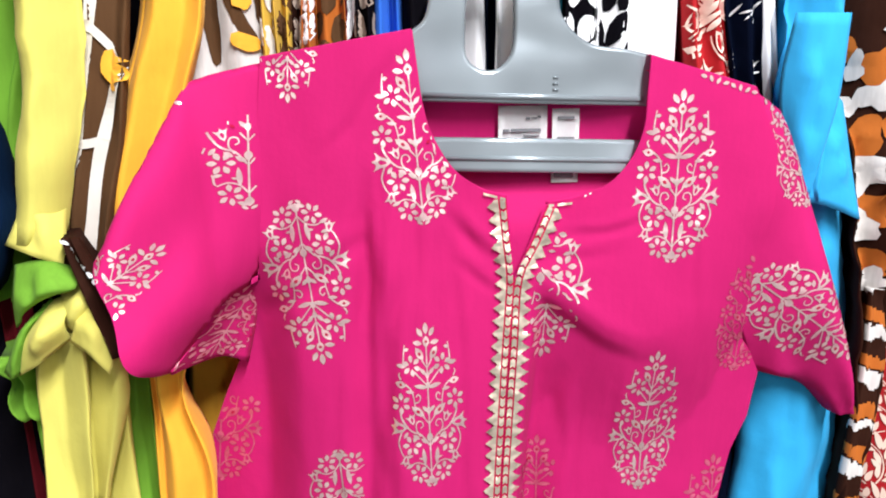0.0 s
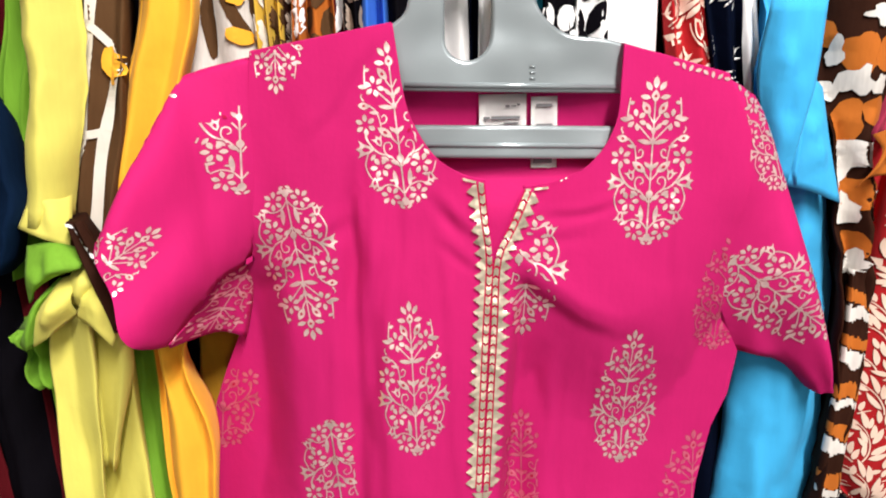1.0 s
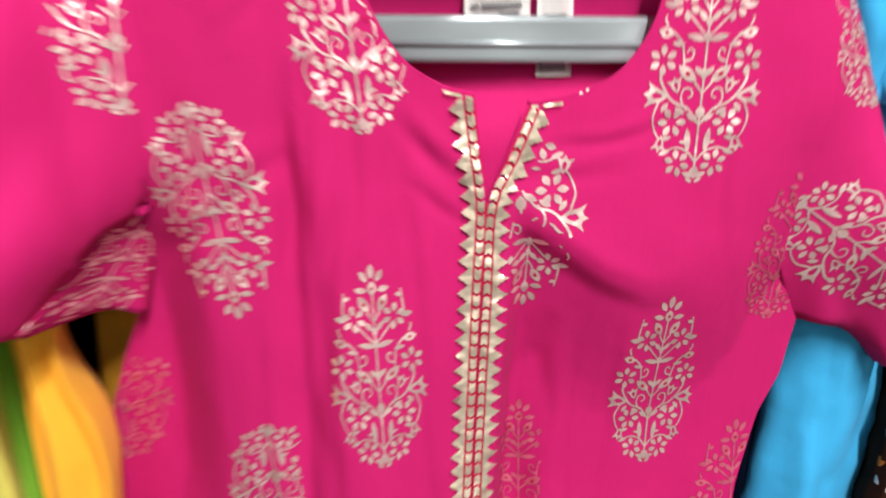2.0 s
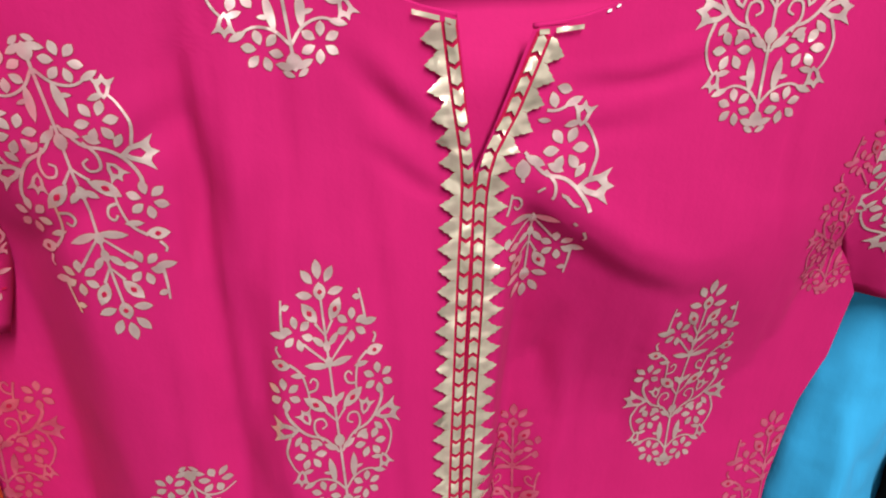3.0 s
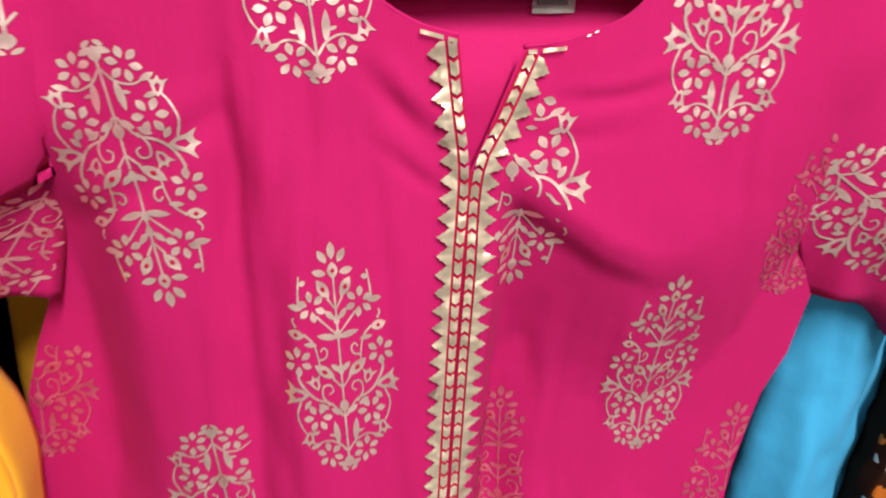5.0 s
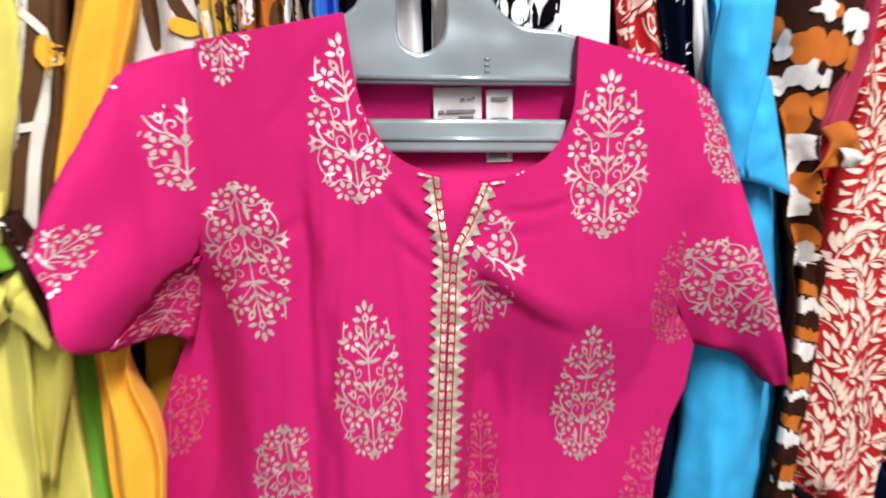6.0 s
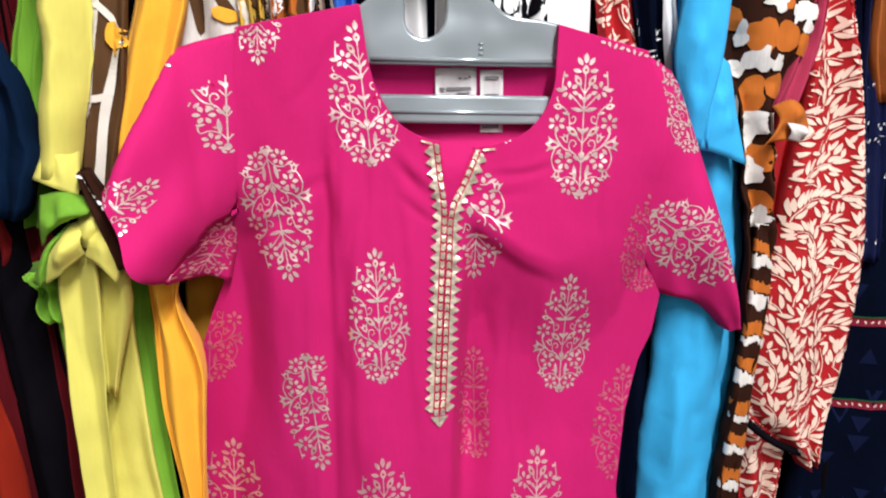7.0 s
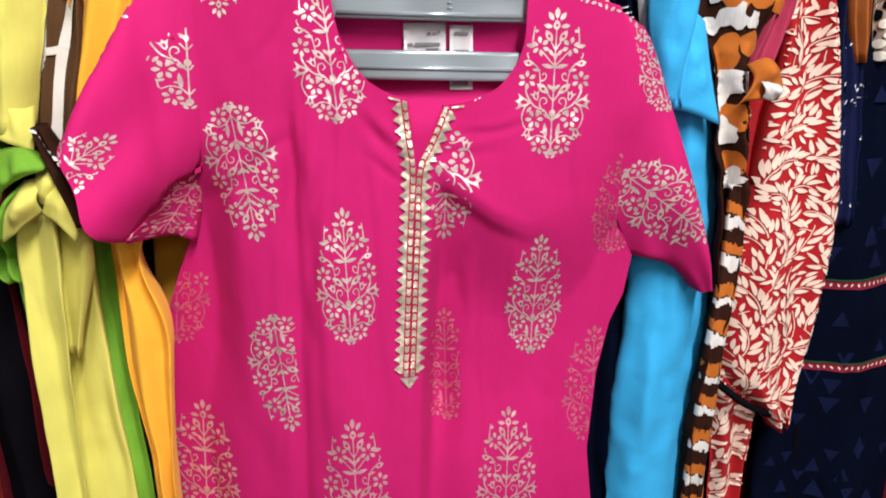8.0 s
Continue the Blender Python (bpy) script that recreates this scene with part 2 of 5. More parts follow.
# ---- printing on cloth: flat shapes laid on a garment's surface ----
class Ink:
    """Collects flat outlines in a drawing plane as (points, layer)."""

    def __init__(self):
        self.shapes = []

    def leaf(self, x, y, length, width, angle, blunt=0.0, layer=1, n=5):
        """A pointed leaf centred on x, y; angle in degrees from straight up, clockwise."""
        a = radians(angle)
        ux, uy, vx, vy = math.sin(a), math.cos(a), math.cos(a), -math.sin(a)
        pts = []
        for side in (1, -1):
            for k in range(n):
                t = k / n
                t = t if side == 1 else 1 - t
                w = math.sin(math.pi * t) ** 0.8 * (1 - blunt * (t - 0.35)) * width / 2
                s = (t - 0.5) * length
                pts.append((x + ux * s + vx * w * side, y + uy * s + vy * w * side))
        self.shapes.append((pts, layer))

    def curled(self, x, y, length, width, angle, curl, layer=1, n=6):
        """A slim leaf that springs from x, y and bends by curl degrees on its way to the tip, in short pieces."""
        line, a = [(x, y, angle)], angle
        for k in range(n):
            a = angle + curl * (k + 0.5) / n
            x, y = x + math.sin(radians(a)) * length / n, y + math.cos(radians(a)) * length / n
            line.append((x, y, angle + curl * (k + 1) / n))
        rim = []
        for k, (px, py, pa) in enumerate(line):
            t = k / n
            w = width / 2 * (math.sin(math.pi * t ** 0.85) ** 0.75 + 0.10 * (1 - t))
            rim.append(((px + math.cos(radians(pa)) * w, py - math.sin(radians(pa)) * w), (px - math.cos(radians(pa)) * w, py + math.sin(radians(pa)) * w)))
        for (a0, b0), (a1, b1) in zip(rim, rim[1:]):
            self.shapes.append(([a0, a1, b1, b0], layer))

    def stroke(self, pts, width, layer=1, n=None, taper=0.6):
        line = smooth_line([(p[0], p[1], 0) for p in pts], n or 3 * len(pts))
        for i in range(len(line) - 1):
            p, q = line[i], line[i + 1]
            d = (q - p).normalized()
            o = Vector((-d.y, d.x, 0))
            w0 = width / 2 * (1 - (1 - taper) * i / (len(line) - 1))
            w1 = width / 2 * (1 - (1 - taper) * (i + 1) / (len(line) - 1))
            e = d * width * 0.12
            self.shapes.append(([(p - e + o * w0)[:2], (q + e + o * w1)[:2], (q + e - o * w1)[:2], (p - e - o * w0)[:2]], layer))

    def poly(self, pts, layer=1):
        self.shapes.append((pts, layer))

    def flower(self, x, y, r, petals=6, turn=0.0):
        for k in range(petals):
            a = turn + 360 * k / petals
            s, c = math.sin(radians(a)), math.cos(radians(a))
            self.leaf(x + s * r * 0.62, y + c * r * 0.62, r * 0.70, r * 0.42, a, blunt=-0.3)

    def tulip(self, x, y, size, angle):
        a = radians(angle)
        ux, uy, vx, vy = math.sin(a), math.cos(a), math.cos(a), -math.sin(a)

        def at(s, w):
            return (x + ux * s * size + vx * w * size, y + uy * s * size + vy * w * size)

        for w in (-1, 1):
            self.poly([at(-0.5, 0), at(-0.25, 0.22 * w), at(0.1, 0.32 * w), at(0.42, 0.52 * w), at(0.3, 0.25 * w), at(0.05, 0.14 * w), at(-0.2, 0.08 * w), at(-0.3, 0)])
            self.poly([at(0.05, 0.14 * w), at(0.3, 0.25 * w), at(0.34, 0.12 * w), at(0.55, 0.0), at(0.2, 0.0)])


def clip_below(a, b):
    """Keeps what lies on the left of the way from a to b."""
    return lambda x, z: (b[0] - a[0]) * (z - a[1]) - (b[1] - a[1]) * (x - a[0]) > 0


def print_on(name, ink, place, surface, mats, parent, keep=None, lift=0.0007, grow=0.0, label="", way=(0, 1, 0), far=-0.5, steep=0.035):
    """Lays an Ink drawing on a surface: place maps drawing coordinates to x, z; the shapes are dropped on the cloth along y.
    grow: width of a border in the last material round each shape."""
    bm = bmesh.new()
    cache = {}

    def down(x, z, up):
        hit, nor, _, _ = surface.ray_cast(Vector((x, far, z)), Vector(way))
        if hit is None:
            return None
        if nor.y > 0:
            nor = -nor
        return hit + nor * up

    for pts, layer in ink.shapes:
        flat = [place(*p) for p in pts]
        cx, cz = sum(p[0] for p in flat) / len(flat), sum(p[1] for p in flat) / len(flat)
        jobs = [(flat, layer - 1, lift * layer)]
        if grow and layer == 1:
            wide = []
            for p in flat:
                d = math.hypot(p[0] - cx, p[1] - cz) or 1e-9
                wide.append((p[0] + (p[0] - cx) / d * grow, p[1] + (p[1] - cz) / d * grow))
            jobs.append((wide, len(mats) - 1, lift * 0.45))
        for ring, mi, up in jobs:
            if keep and not all(keep(*p) for p in ring):
                continue
            top = [down(*p, up) for p in ring]
            if any(p is None for p in top):
                continue
            if max(p.y for p in top) - min(p.y for p in top) > steep:
                continue
            try:
                f = bm.faces.new([bm.verts.new(p) for p in top])
                f.material_index = mi
            except ValueError:
                pass
    bmesh.ops.remove_doubles(bm, verts=bm.verts, dist=0.00001)
    bmesh.ops.triangulate(bm, faces=[f for f in bm.faces if len(f.verts) > 4])
    bmesh.ops.recalc_face_normals(bm, faces=bm.faces)
    for f in bm.faces:
        if f.normal.y > 0:
            f.normal_flip()
    return tagged(part(name, bm, mats, parent, label, smooth=True), kind="" if name in ("printed_motif", "placket_trim", "braid", "stitching") else "stuff")


def buta():
    """The flowering-tree motif, 1 unit high, foot at 0, tip at 1."""
    ink = Ink()
    u = 1 / 950.0

    def pt(x, y):
        return (x * u * 0.93, (1015 - y) * u)

    def leaf(x, y, ln, w, ang, hole=False):
        for m in (-1, 1) if x else (1,):
            px, py = pt(m * x, y)
            ink.leaf(px, py, ln * u * 0.94, w * u * 0.90, m * ang)
            if hole:
                ink.leaf(px, py, ln * u * 0.26, w * u * 0.36, m * ang, layer=2, n=3)

    def stem(*pts, w=11, taper=0.7):
        for m in (-1, 1):
            ink.stroke([pt(m * x, y) for x, y in pts], w * u * 0.9, taper=taper)

    def flower(x, y, r, n, turn=0):
        for m in (-1, 1):
            ink.flower(*pt(m * x, y), r * u * 0.97, n, turn * m)

    def tulip(x, y, size, ang):
        for m in (-1, 1):
            ink.tulip(*pt(m * x, y), size * u * 0.92, m * ang)

    leaf(0, 97, 72, 38, 0)
    leaf(42, 118, 64, 34, 34)
    leaf(60, 177, 64, 32, 80)
    leaf(0, 172, 70, 50, 180, True)
    ink.stroke([pt(0, 200), pt(0, 500), pt(0, 990)], 8.5 * u, n=14, taper=1.2)
    leaf(50, 238, 92, 48, 32, True)
    stem((34, 275), (4, 318))
    leaf(30, 340, 62, 26, 42)
    leaf(0, 362, 52, 30, 0)
    flower(108, 302, 66, 6, 8)
    stem((88, 338), (8, 418))
    stem((165, 288), (160, 235), (152, 182))
    leaf(140, 208, 34, 24, 100)
    leaf(178, 298, 66, 30, 82)
    leaf(48, 424, 100, 30, 78)
    leaf(0, 420, 50, 34, 0)
    leaf(188, 404, 74, 46, 78, True)
    stem((156, 404), (116, 442), (100, 500), (96, 556))
    stem((186, 376), (198, 352), (192, 340))
    leaf(128, 448, 62, 24, 82)
    stem((98, 516), (66, 508), (56, 482), (72, 466), (86, 480))
    flower(192, 512, 66, 6, 0)
    stem((194, 545), (196, 590), (160, 650), (120, 684), (60, 706), (8, 768), w=14)
    leaf(76, 566, 112, 50, 52, True)
    stem((40, 600), (2, 642))
    leaf(24, 556, 56, 26, 48)
    leaf(0, 566, 56, 34, 0)
    tulip(124, 612, 74, 20)
    tulip(214, 652, 112, 82)
    stem((66, 712), (94, 672), (88, 630), (56, 626), (44, 652), (64, 664))
    leaf(170, 700, 50, 26, 140)
    leaf(96, 716, 56, 28, 60)
    leaf(0, 722, 62, 46, 0)
    leaf(36, 742, 66, 30, 60)
    flower(128, 762, 68, 6, 30)
    stem((200, 680), (222, 742), (206, 800), (188, 826))
    tulip(180, 850, 74, 168)
    leaf(150, 828, 52, 22, 100)
    leaf(46, 838, 116, 32, 6)
    leaf(66, 846, 40, 16, 80)
    stem((4, 925), (44, 884), (100, 868), (150, 884))
    leaf(152, 886, 60, 24, 110)
    flower(88, 934, 64, 6, 10)
    leaf(0, 975, 60, 50, 0)
    leaf(30, 985, 60, 26, 70)
    leaf(22, 1008, 40, 20, 60)
    return ink


BUTA = buta()


# ---- the shop round the rack ----
def setting():
    for name, b, mat in (
        ("floor", (-3, 3, -3.5, 2.5, -0.1, 0), TILE),
        ("ceiling", (-3, 3, -3.5, 2.5, ROOF, ROOF + 0.1), PAINT),
        ("wall_north", (-3, 3, 2.5, 2.6, 0, ROOF), PAINT),
        ("wall_south", (-3, 3, -3.6, -3.5, 0, ROOF), PAINT),
        ("wall_west", (-3.1, -3, -3.5, 2.5, 0, ROOF), PAINT),
        ("wall_east", (3, 3.1, -3.5, 2.5, 0, ROOF), PAINT),
    ):
        tagged(finish(name, box_bm(bmesh.new(), *b), mat, False), kind="structure")
    for x, y, power in TUBES:
        lamp = thing("ceiling_light", "long white tube light on the ceiling, switched on", "ceiling light", (x, y, ROOF), "ceiling lights")
        bm = box_bm(bmesh.new(), x - 0.035, x + 0.035, y - 0.62, y + 0.62, ROOF - 0.03, ROOF)
        part("housing", bm, PAINT, lamp, smooth=False)
        bm = bmesh.new()
        tube_bm(bm, [(x, y - 0.6, ROOF - 0.045), (x, y + 0.6, ROOF - 0.045)], 0.014, 12)
        part("tube", bm, GLOW, lamp)
        light = bpy.data.lights.new("tube", "AREA")
        light.shape, light.size, light.size_y, light.energy, light.color = "RECTANGLE", 0.06, 1.2, power, (1.0, 0.97, 0.94)
        ob = new("tube_light", light)
        ob.matrix_world = pose(x, y, ROOF - 0.062)


setting()


# ---- the pink tunic ----
KY = 0.414
NECK_L = [(0.0212, 1.5372), (0.0235, 1.5182), (0.0259, 1.4997), (0.0310, 1.4807), (0.0440, 1.4593), (0.0607, 1.4478), (0.0751, 1.4437), (0.0776, 1.4210), (0.0800, 1.3945), (0.0764, 1.3754), (0.0735, 1.3148), (0.0700, 1.2238)]
NECK_R = [(0.1589, 1.5225), (0.1579, 1.5019), (0.1564, 1.4809), (0.1496, 1.4635), (0.1357, 1.4487), (0.1142, 1.4412), (0.0985, 1.4394), (0.0893, 1.4166), (0.0800, 1.3945), (0.0764, 1.3754), (0.0735, 1.3148), (0.0700, 1.2238)]
SIDE_L = [(-0.0617, 1.5226), (-0.0645, 1.4970), (-0.0673, 1.4669), (-0.0753, 1.4162), (-0.0838, 1.3798), (-0.0860, 1.3476), (-0.1005, 1.3156), (-0.1110, 1.2886), (-0.1160, 1.2515), (-0.1228, 1.1625)]
SIDE_R = [(0.2224, 1.5043), (0.2386, 1.4700), (0.2397, 1.4339), (0.2333, 1.4010), (0.2338, 1.3627), (0.2515, 1.3190), (0.2468, 1.2850), (0.2367, 1.2614), (0.2274, 1.2175), (0.2214, 1.1446)]
HEM_Z = 0.62
CREASE = [(0.080, 1.400), (0.092, 1.392), (0.112, 1.375), (0.135, 1.357), (0.161, 1.346), (0.20, 1.352), (0.27, 1.33)]
SINK = 0.021
# narrow creases: x, lean, lower and upper end, depth
CREASES = [(0.002, 0.02, 1.20, 1.46, 0.0012), (0.018, -0.03, 1.33, 1.45, 0.0009), (0.046, 0.05, 1.22, 1.40, 0.0008), (-0.028, 0.0, 1.16, 1.33, 0.0009), (0.125, 0.02, 1.10, 1.30, 0.0013), (0.150, -0.05, 1.12, 1.32, 0.0010), (0.195, 0.04, 1.36, 1.47, 0.0007), (0.205, 0.05, 1.12, 1.33, 0.0012)]


# small pulls in the cloth: from, to, depth, half-width
PULLS = [
    ((0.0468, 1.4264), (0.0622, 1.4123), 0.0022, 0.004),
    ((0.0531, 1.3986), (0.0627, 1.3923), 0.0014, 0.003),
    ((0.1202, 1.4199), (0.1542, 1.4257), 0.0008, 0.003),
    ((0.1021, 1.4065), (0.1331, 1.4074), 0.0006, 0.004),
    ((-0.0069, 1.4458), (-0.0101, 1.3673), 0.0026, 0.005),
    ((0.0099, 1.3847), (-0.0043, 1.2718), 0.0022, 0.005),
    ((0.1114, 1.3198), (0.1108, 1.2531), 0.0028, 0.006),
    ((-0.0254, 1.4739), (0.0113, 1.5183), 0.0007, 0.004),
    ((-0.0592, 1.3791), (-0.0131, 1.4148), 0.0014, 0.005),
]


def pull(x, z, a, b, depth, half):
    length = math.hypot(b[0] - a[0], b[1] - a[1])
    dx, dz = (b[0] - a[0]) / length, (b[1] - a[1]) / length
    s = (x - a[0]) * dx + (z - a[1]) * dz
    d = -(x - a[0]) * dz + (z - a[1]) * dx + 0.002 * math.sin(s * 90)
    if s < -0.02 or s > length + 0.02 or abs(d) > half * 4:
        return 0.0
    fade = step(-0.02, 0.015, s) * step(length + 0.02, length - 0.015, s)
    return fade * depth * (bump1(d, 0, half) - 0.6 * bump1(d, half * 1.8, half * 1.2))


def tunic_y(x, z):
    """Depth of the tunic's front: a hung, slightly rounded chest with soft drapes."""
    y = KY
    e = abs(x - 0.065)
    y += 0.12 * (x - 0.03) ** 2 + 0.0026 * noise.noise(Vector((x * 27 + z * 1.5, z * 2.6, 9.2))) * step(0.26, 0.15, x) * step(1.5, 1.4, z)
    y += 0.045 * max(0.0, e - 0.10) ** 2 / 0.01 * step(1.44, 1.30, z)
    low = step(1.46, 1.2, z)
    y += 0.0030 * low * math.sin(x * 62 + 1.2 + 2.0 * z) + 0.0012 * low * math.sin(x * 131 + z * 7)
    y += 0.0032 * noise.noise(Vector((x * 14, z * 5, 3.1))) + 0.0011 * noise.noise(Vector((x * 40 + z * 18, z * 9 - x * 8, 7.7)))
    # the seam that runs down from the shoulder on the buttonless side
    y += (0.0045 * bump1(x, -0.008 - 0.02 * (1.41 - z), 0.007) + 0.0015 * bump1(x, -0.006 - 0.02 * (1.41 - z), 0.0016)) * step(1.47, 1.38, z)
    y -= 0.0045 * bump1(x, 0.03, 0.03) * step(1.42, 1.3, z)
    # the cloth drops back behind the border and under a slanting crease that falls from the foot of the neck slit
    edge = 0.0900 + 0.055 * min(0.0, z - 1.39)
    fall = lerp_list(CREASE, x) - z + 0.0025 * noise.noise(Vector((x * 30, z * 12, 2.2)))
    y += step(edge, edge + 0.014, x) * (SINK * step(-0.02, 0.10, fall) + 0.0045 * step(0.0, 0.011, fall) * step(0.19, 0.12, x)) * (1 - 0.45 * step(1.24, 1.12, z))
    y -= 0.0016 * bump1(fall, -0.007, 0.007) * step(0.088, 0.105, x) * step(0.19, 0.13, x)
    # narrow vertical creases pressed into the cloth
    for cx, lean, za, zb, deep in CREASES:
        d = x - cx - lean * (1.35 - z) - 0.0015 * math.sin(z * 40 + cx * 90)
        y += deep * (bump1(d, 0, 0.0028) - 0.7 * bump1(d, 0.006, 0.005)) * step(za - 0.03, za + 0.02, z) * step(zb + 0.03, zb - 0.02, z)
    y += sum(pull(x, z, *p) for p in PULLS)
    # the cloth sinks under both arms
    y += 0.024 * step(-0.046, -0.082, x) * step(1.43, 1.37, z) * (1 - 0.5 * step(1.28, 1.16, z))
    near = max(0.0, (-0.0517, 1.4277)[0] - x)
    y -= 5.0 * min(near, 0.03) ** 2 * step(1.33, 1.39, z)
    y += 0.003 * bump1(x, 0.235, 0.022) * bump1(z, 1.33, 0.10)
    y = min(y, 0.440 + 0.25 * max(0.0, y - 0.440))
    # hollow beside the lower end of the trim
    y += 0.007 * bump1(x, 0.098, 0.012) * bump1(z, 1.22, 0.06)
    return y


def half_front(edge_out, edge_in, cols, rows):
    out = sorted(((p[1], p[0]) for p in edge_out))
    inn = sorted(((p[1], p[0]) for p in edge_in))
    flare = 0.06 if edge_out[0][0] > 0.07 else -0.06
    grid = []
    for j in range(rows + 1):
        v = (j / rows) ** 1.25
        row = []
        for i in range(cols + 1):
            u = i / cols
            zt_o, zt_i = edge_out[0][1], edge_in[0][1]
            zo, zi = zt_o + (HEM_Z - zt_o) * v, zt_i + (HEM_Z - zt_i) * v
            xo = lerp_list(out, zo) + flare * max(0.0, 1.15 - zo) / 0.5
            xi = lerp_list(inn, zi)
            x, z = xo + (xi - xo) * u, zo + (zi - zo) * u
            row.append((x, tunic_y(x, z), z))
        grid.append(row)
    return grid


def coons(a, b, c, d, nu, nv):
    """Grid between curves a (u at v=0), b (u at v=1), c (v at u=0), d (v at u=1)."""
    a, b, c, d = smooth_line(a, nu + 1), smooth_line(b, nu + 1), smooth_line(c, nv + 1), smooth_line(d, nv + 1)
    grid = []
    for j in range(nv + 1):
        v = j / nv
        row = []
        for i in range(nu + 1):
            u = i / nu
            p = a[i] * (1 - v) + b[i] * v + c[j] * (1 - u) + d[j] * u
            p -= a[0] * (1 - u) * (1 - v) + a[-1] * u * (1 - v) + b[0] * (1 - u) * v + b[-1] * u * v
            row.append(p)
        grid.append(row)
    return grid


def with_y(pts, ys):
    return [(p[0], y, p[1]) for p, y in zip(pts, ys)]


def sleeve_bm(arm, hem, over, under, seed, fill=0.0):
    """arm: armhole curve; hem: cuff curve; over and under: the two silhouettes from armhole to cuff."""
    front = coons(arm, hem, over, under, 30, 40)
    back = []
    for j, row in enumerate(front):
        line = []
        for i, p in enumerate(row):
            u, v = i / 30, j / 40
            puff = math.sin(math.pi * u) ** 0.6
            p.y -= (0.016 if fill == 0.0 else 0.007) * puff * step(0.0, 0.5, v) + 0.005 * step(0.0, 0.25, v) * noise.noise(Vector((p.x * 22, p.z * 16, seed)))
            p.y -= fill * step(0.35, 0.8, u) * math.sin(math.pi * v ** 0.5)
            p.y += 0.0045 * math.sin(9 * u + 3 * v + seed) * step(0.1, 0.5, v)
            p.y += 0.012 * max(0.0, u - 0.62) ** 2 / 0.144 * step(0.15, 0.6, v)
            line.append(p + Vector((0, 0.002 + 0.035 * puff * step(0.0, 0.35, v), 0)))
        back.append(line)
    bm = bmesh.new()
    rf = grid_bm(bm, front)
    rb = grid_bm(bm, [list(reversed(r)) for r in back])
    bmesh.ops.remove_doubles(bm, verts=bm.verts, dist=0.0021)
    # turned hem: an inner lip
    lip = [[p + Vector((0, 0, 0)) for p in front[-1]], [p + Vector((0, 0.0015, 0.002)) for p in front[-1]], [front[-4][i] + Vector((0, 0.002, 0)) for i in range(31)]]
    grid_bm(bm, lip)
    return bm


def build_tunic():
    tunic = thing("tunic", "magenta-pink short-sleeved cotton tunic with gold tree prints on a grey hanger", "tunic", (0.07, KY, 1.5))
    surfaces = {}
    for key, out, inn in (("l", SIDE_L, NECK_L), ("r", SIDE_R, NECK_R)):
        grid = half_front(out, inn, 64, 420)
        bm = bmesh.new()
        grid_bm(bm, grid)
        bmesh.ops.recalc_face_normals(bm, faces=bm.faces)
        bm.normal_update()
        surfaces[key] = BVHTree.FromBMesh(bm)
        part("front_panel", bm, PINK, tunic)
        # binding rolled over the neck edge
        edge = smooth_line([(p[0], tunic_y(p[0], p[1]) + 0.0008, p[1]) for p in inn[: 7]], 60)
        bm = bmesh.new()
        tube_bm(bm, edge, 0.0009, 6)
        part("neck_binding", bm, PINK, tunic)
    both = bmesh.new()
    for out, inn in ((SIDE_L, NECK_L), (SIDE_R, NECK_R)):
        grid_bm(both, half_front(out, inn, 64, 420))
    both.normal_update()
    surfaces["front"] = BVHTree.FromBMesh(both)
    both.free()
    # back of the tunic, seen inside the neck
    top_l, top_r = SIDE_L[0], SIDE_R[0]
    grid = []
    for j in range(60):
        v = j / 59
        row = []
        for i in range(41):
            u = i / 40
            x0 = lerp_list(sorted((p[1], p[0]) for p in SIDE_L), top_l[1] + (HEM_Z - top_l[1]) * v)
            x1 = lerp_list(sorted((p[1], p[0]) for p in SIDE_R), top_r[1] + (HEM_Z - top_r[1]) * v)
            x = x0 + (x1 - x0) * u
            zt = top_l[1] + (top_r[1] - top_l[1]) * u + 0.012 * math.sin(math.pi * u) - 0.019 * step(0.25, 0.4, u) * step(0.8, 0.65, u)
            z = zt + (HEM_Z - zt) * v
            e = abs(2 * u - 1)
            near = step(1.453, 1.428, z)
            y = 0.4435 - 0.006 * e ** 6 - 0.018 * step(0.06, 0.0, v) * step(0.3, 0.6, e) + 0.002 * math.sin(40 * x + 4 * z) + 0.0016 * bump1(x, 0.0895, 0.0012)
            # below the neck the back lies close behind the front
            y += near * (min(max(tunic_y(x, z) + 0.008, 0.422), 0.4475) - y)
            row.append((x, y, z))
        grid.append(row)
    bm = bmesh.new()
    grid_bm(bm, grid)
    bm.normal_update()
    surfaces["back"] = BVHTree.FromBMesh(bm)
    part("back_panel", bm, PINK, tunic)
    # shoulders: strips from the front's top edge over to the back
    for out, inn in ((SIDE_L, NECK_L), (SIDE_R, NECK_R)):
        rows = []
        for k in range(7):
            a = math.pi * k / 6
            row = []
            for i in range(21):
                u = i / 20
                x, z = out[0][0] + (inn[0][0] - out[0][0]) * u, out[0][1] + (inn[0][1] - out[0][1]) * u
                y0 = tunic_y(x, z)
                row.append((x, y0 + (0.432 - y0) * (1 - math.cos(a)) / 2, z + 0.0012 * math.sin(a)))
            rows.append(row)
        bm = bmesh.new()
        grid_bm(bm, rows)
        part("shoulder", bm, PINK, tunic)
    # sleeves
    arm = [(x + 0.010, tunic_y(x + 0.010, z) + 0.004, z) for x, z in (*SIDE_L[:4], (-0.0790, 1.3960))]
    over = [arm[0], *with_y([(-0.0923, 1.5125), (-0.1017, 1.5049), (-0.1138, 1.4767), (-0.1243, 1.4503), (-0.1355, 1.4221)], [0.408, 0.40, 0.380, 0.362, 0.352])]
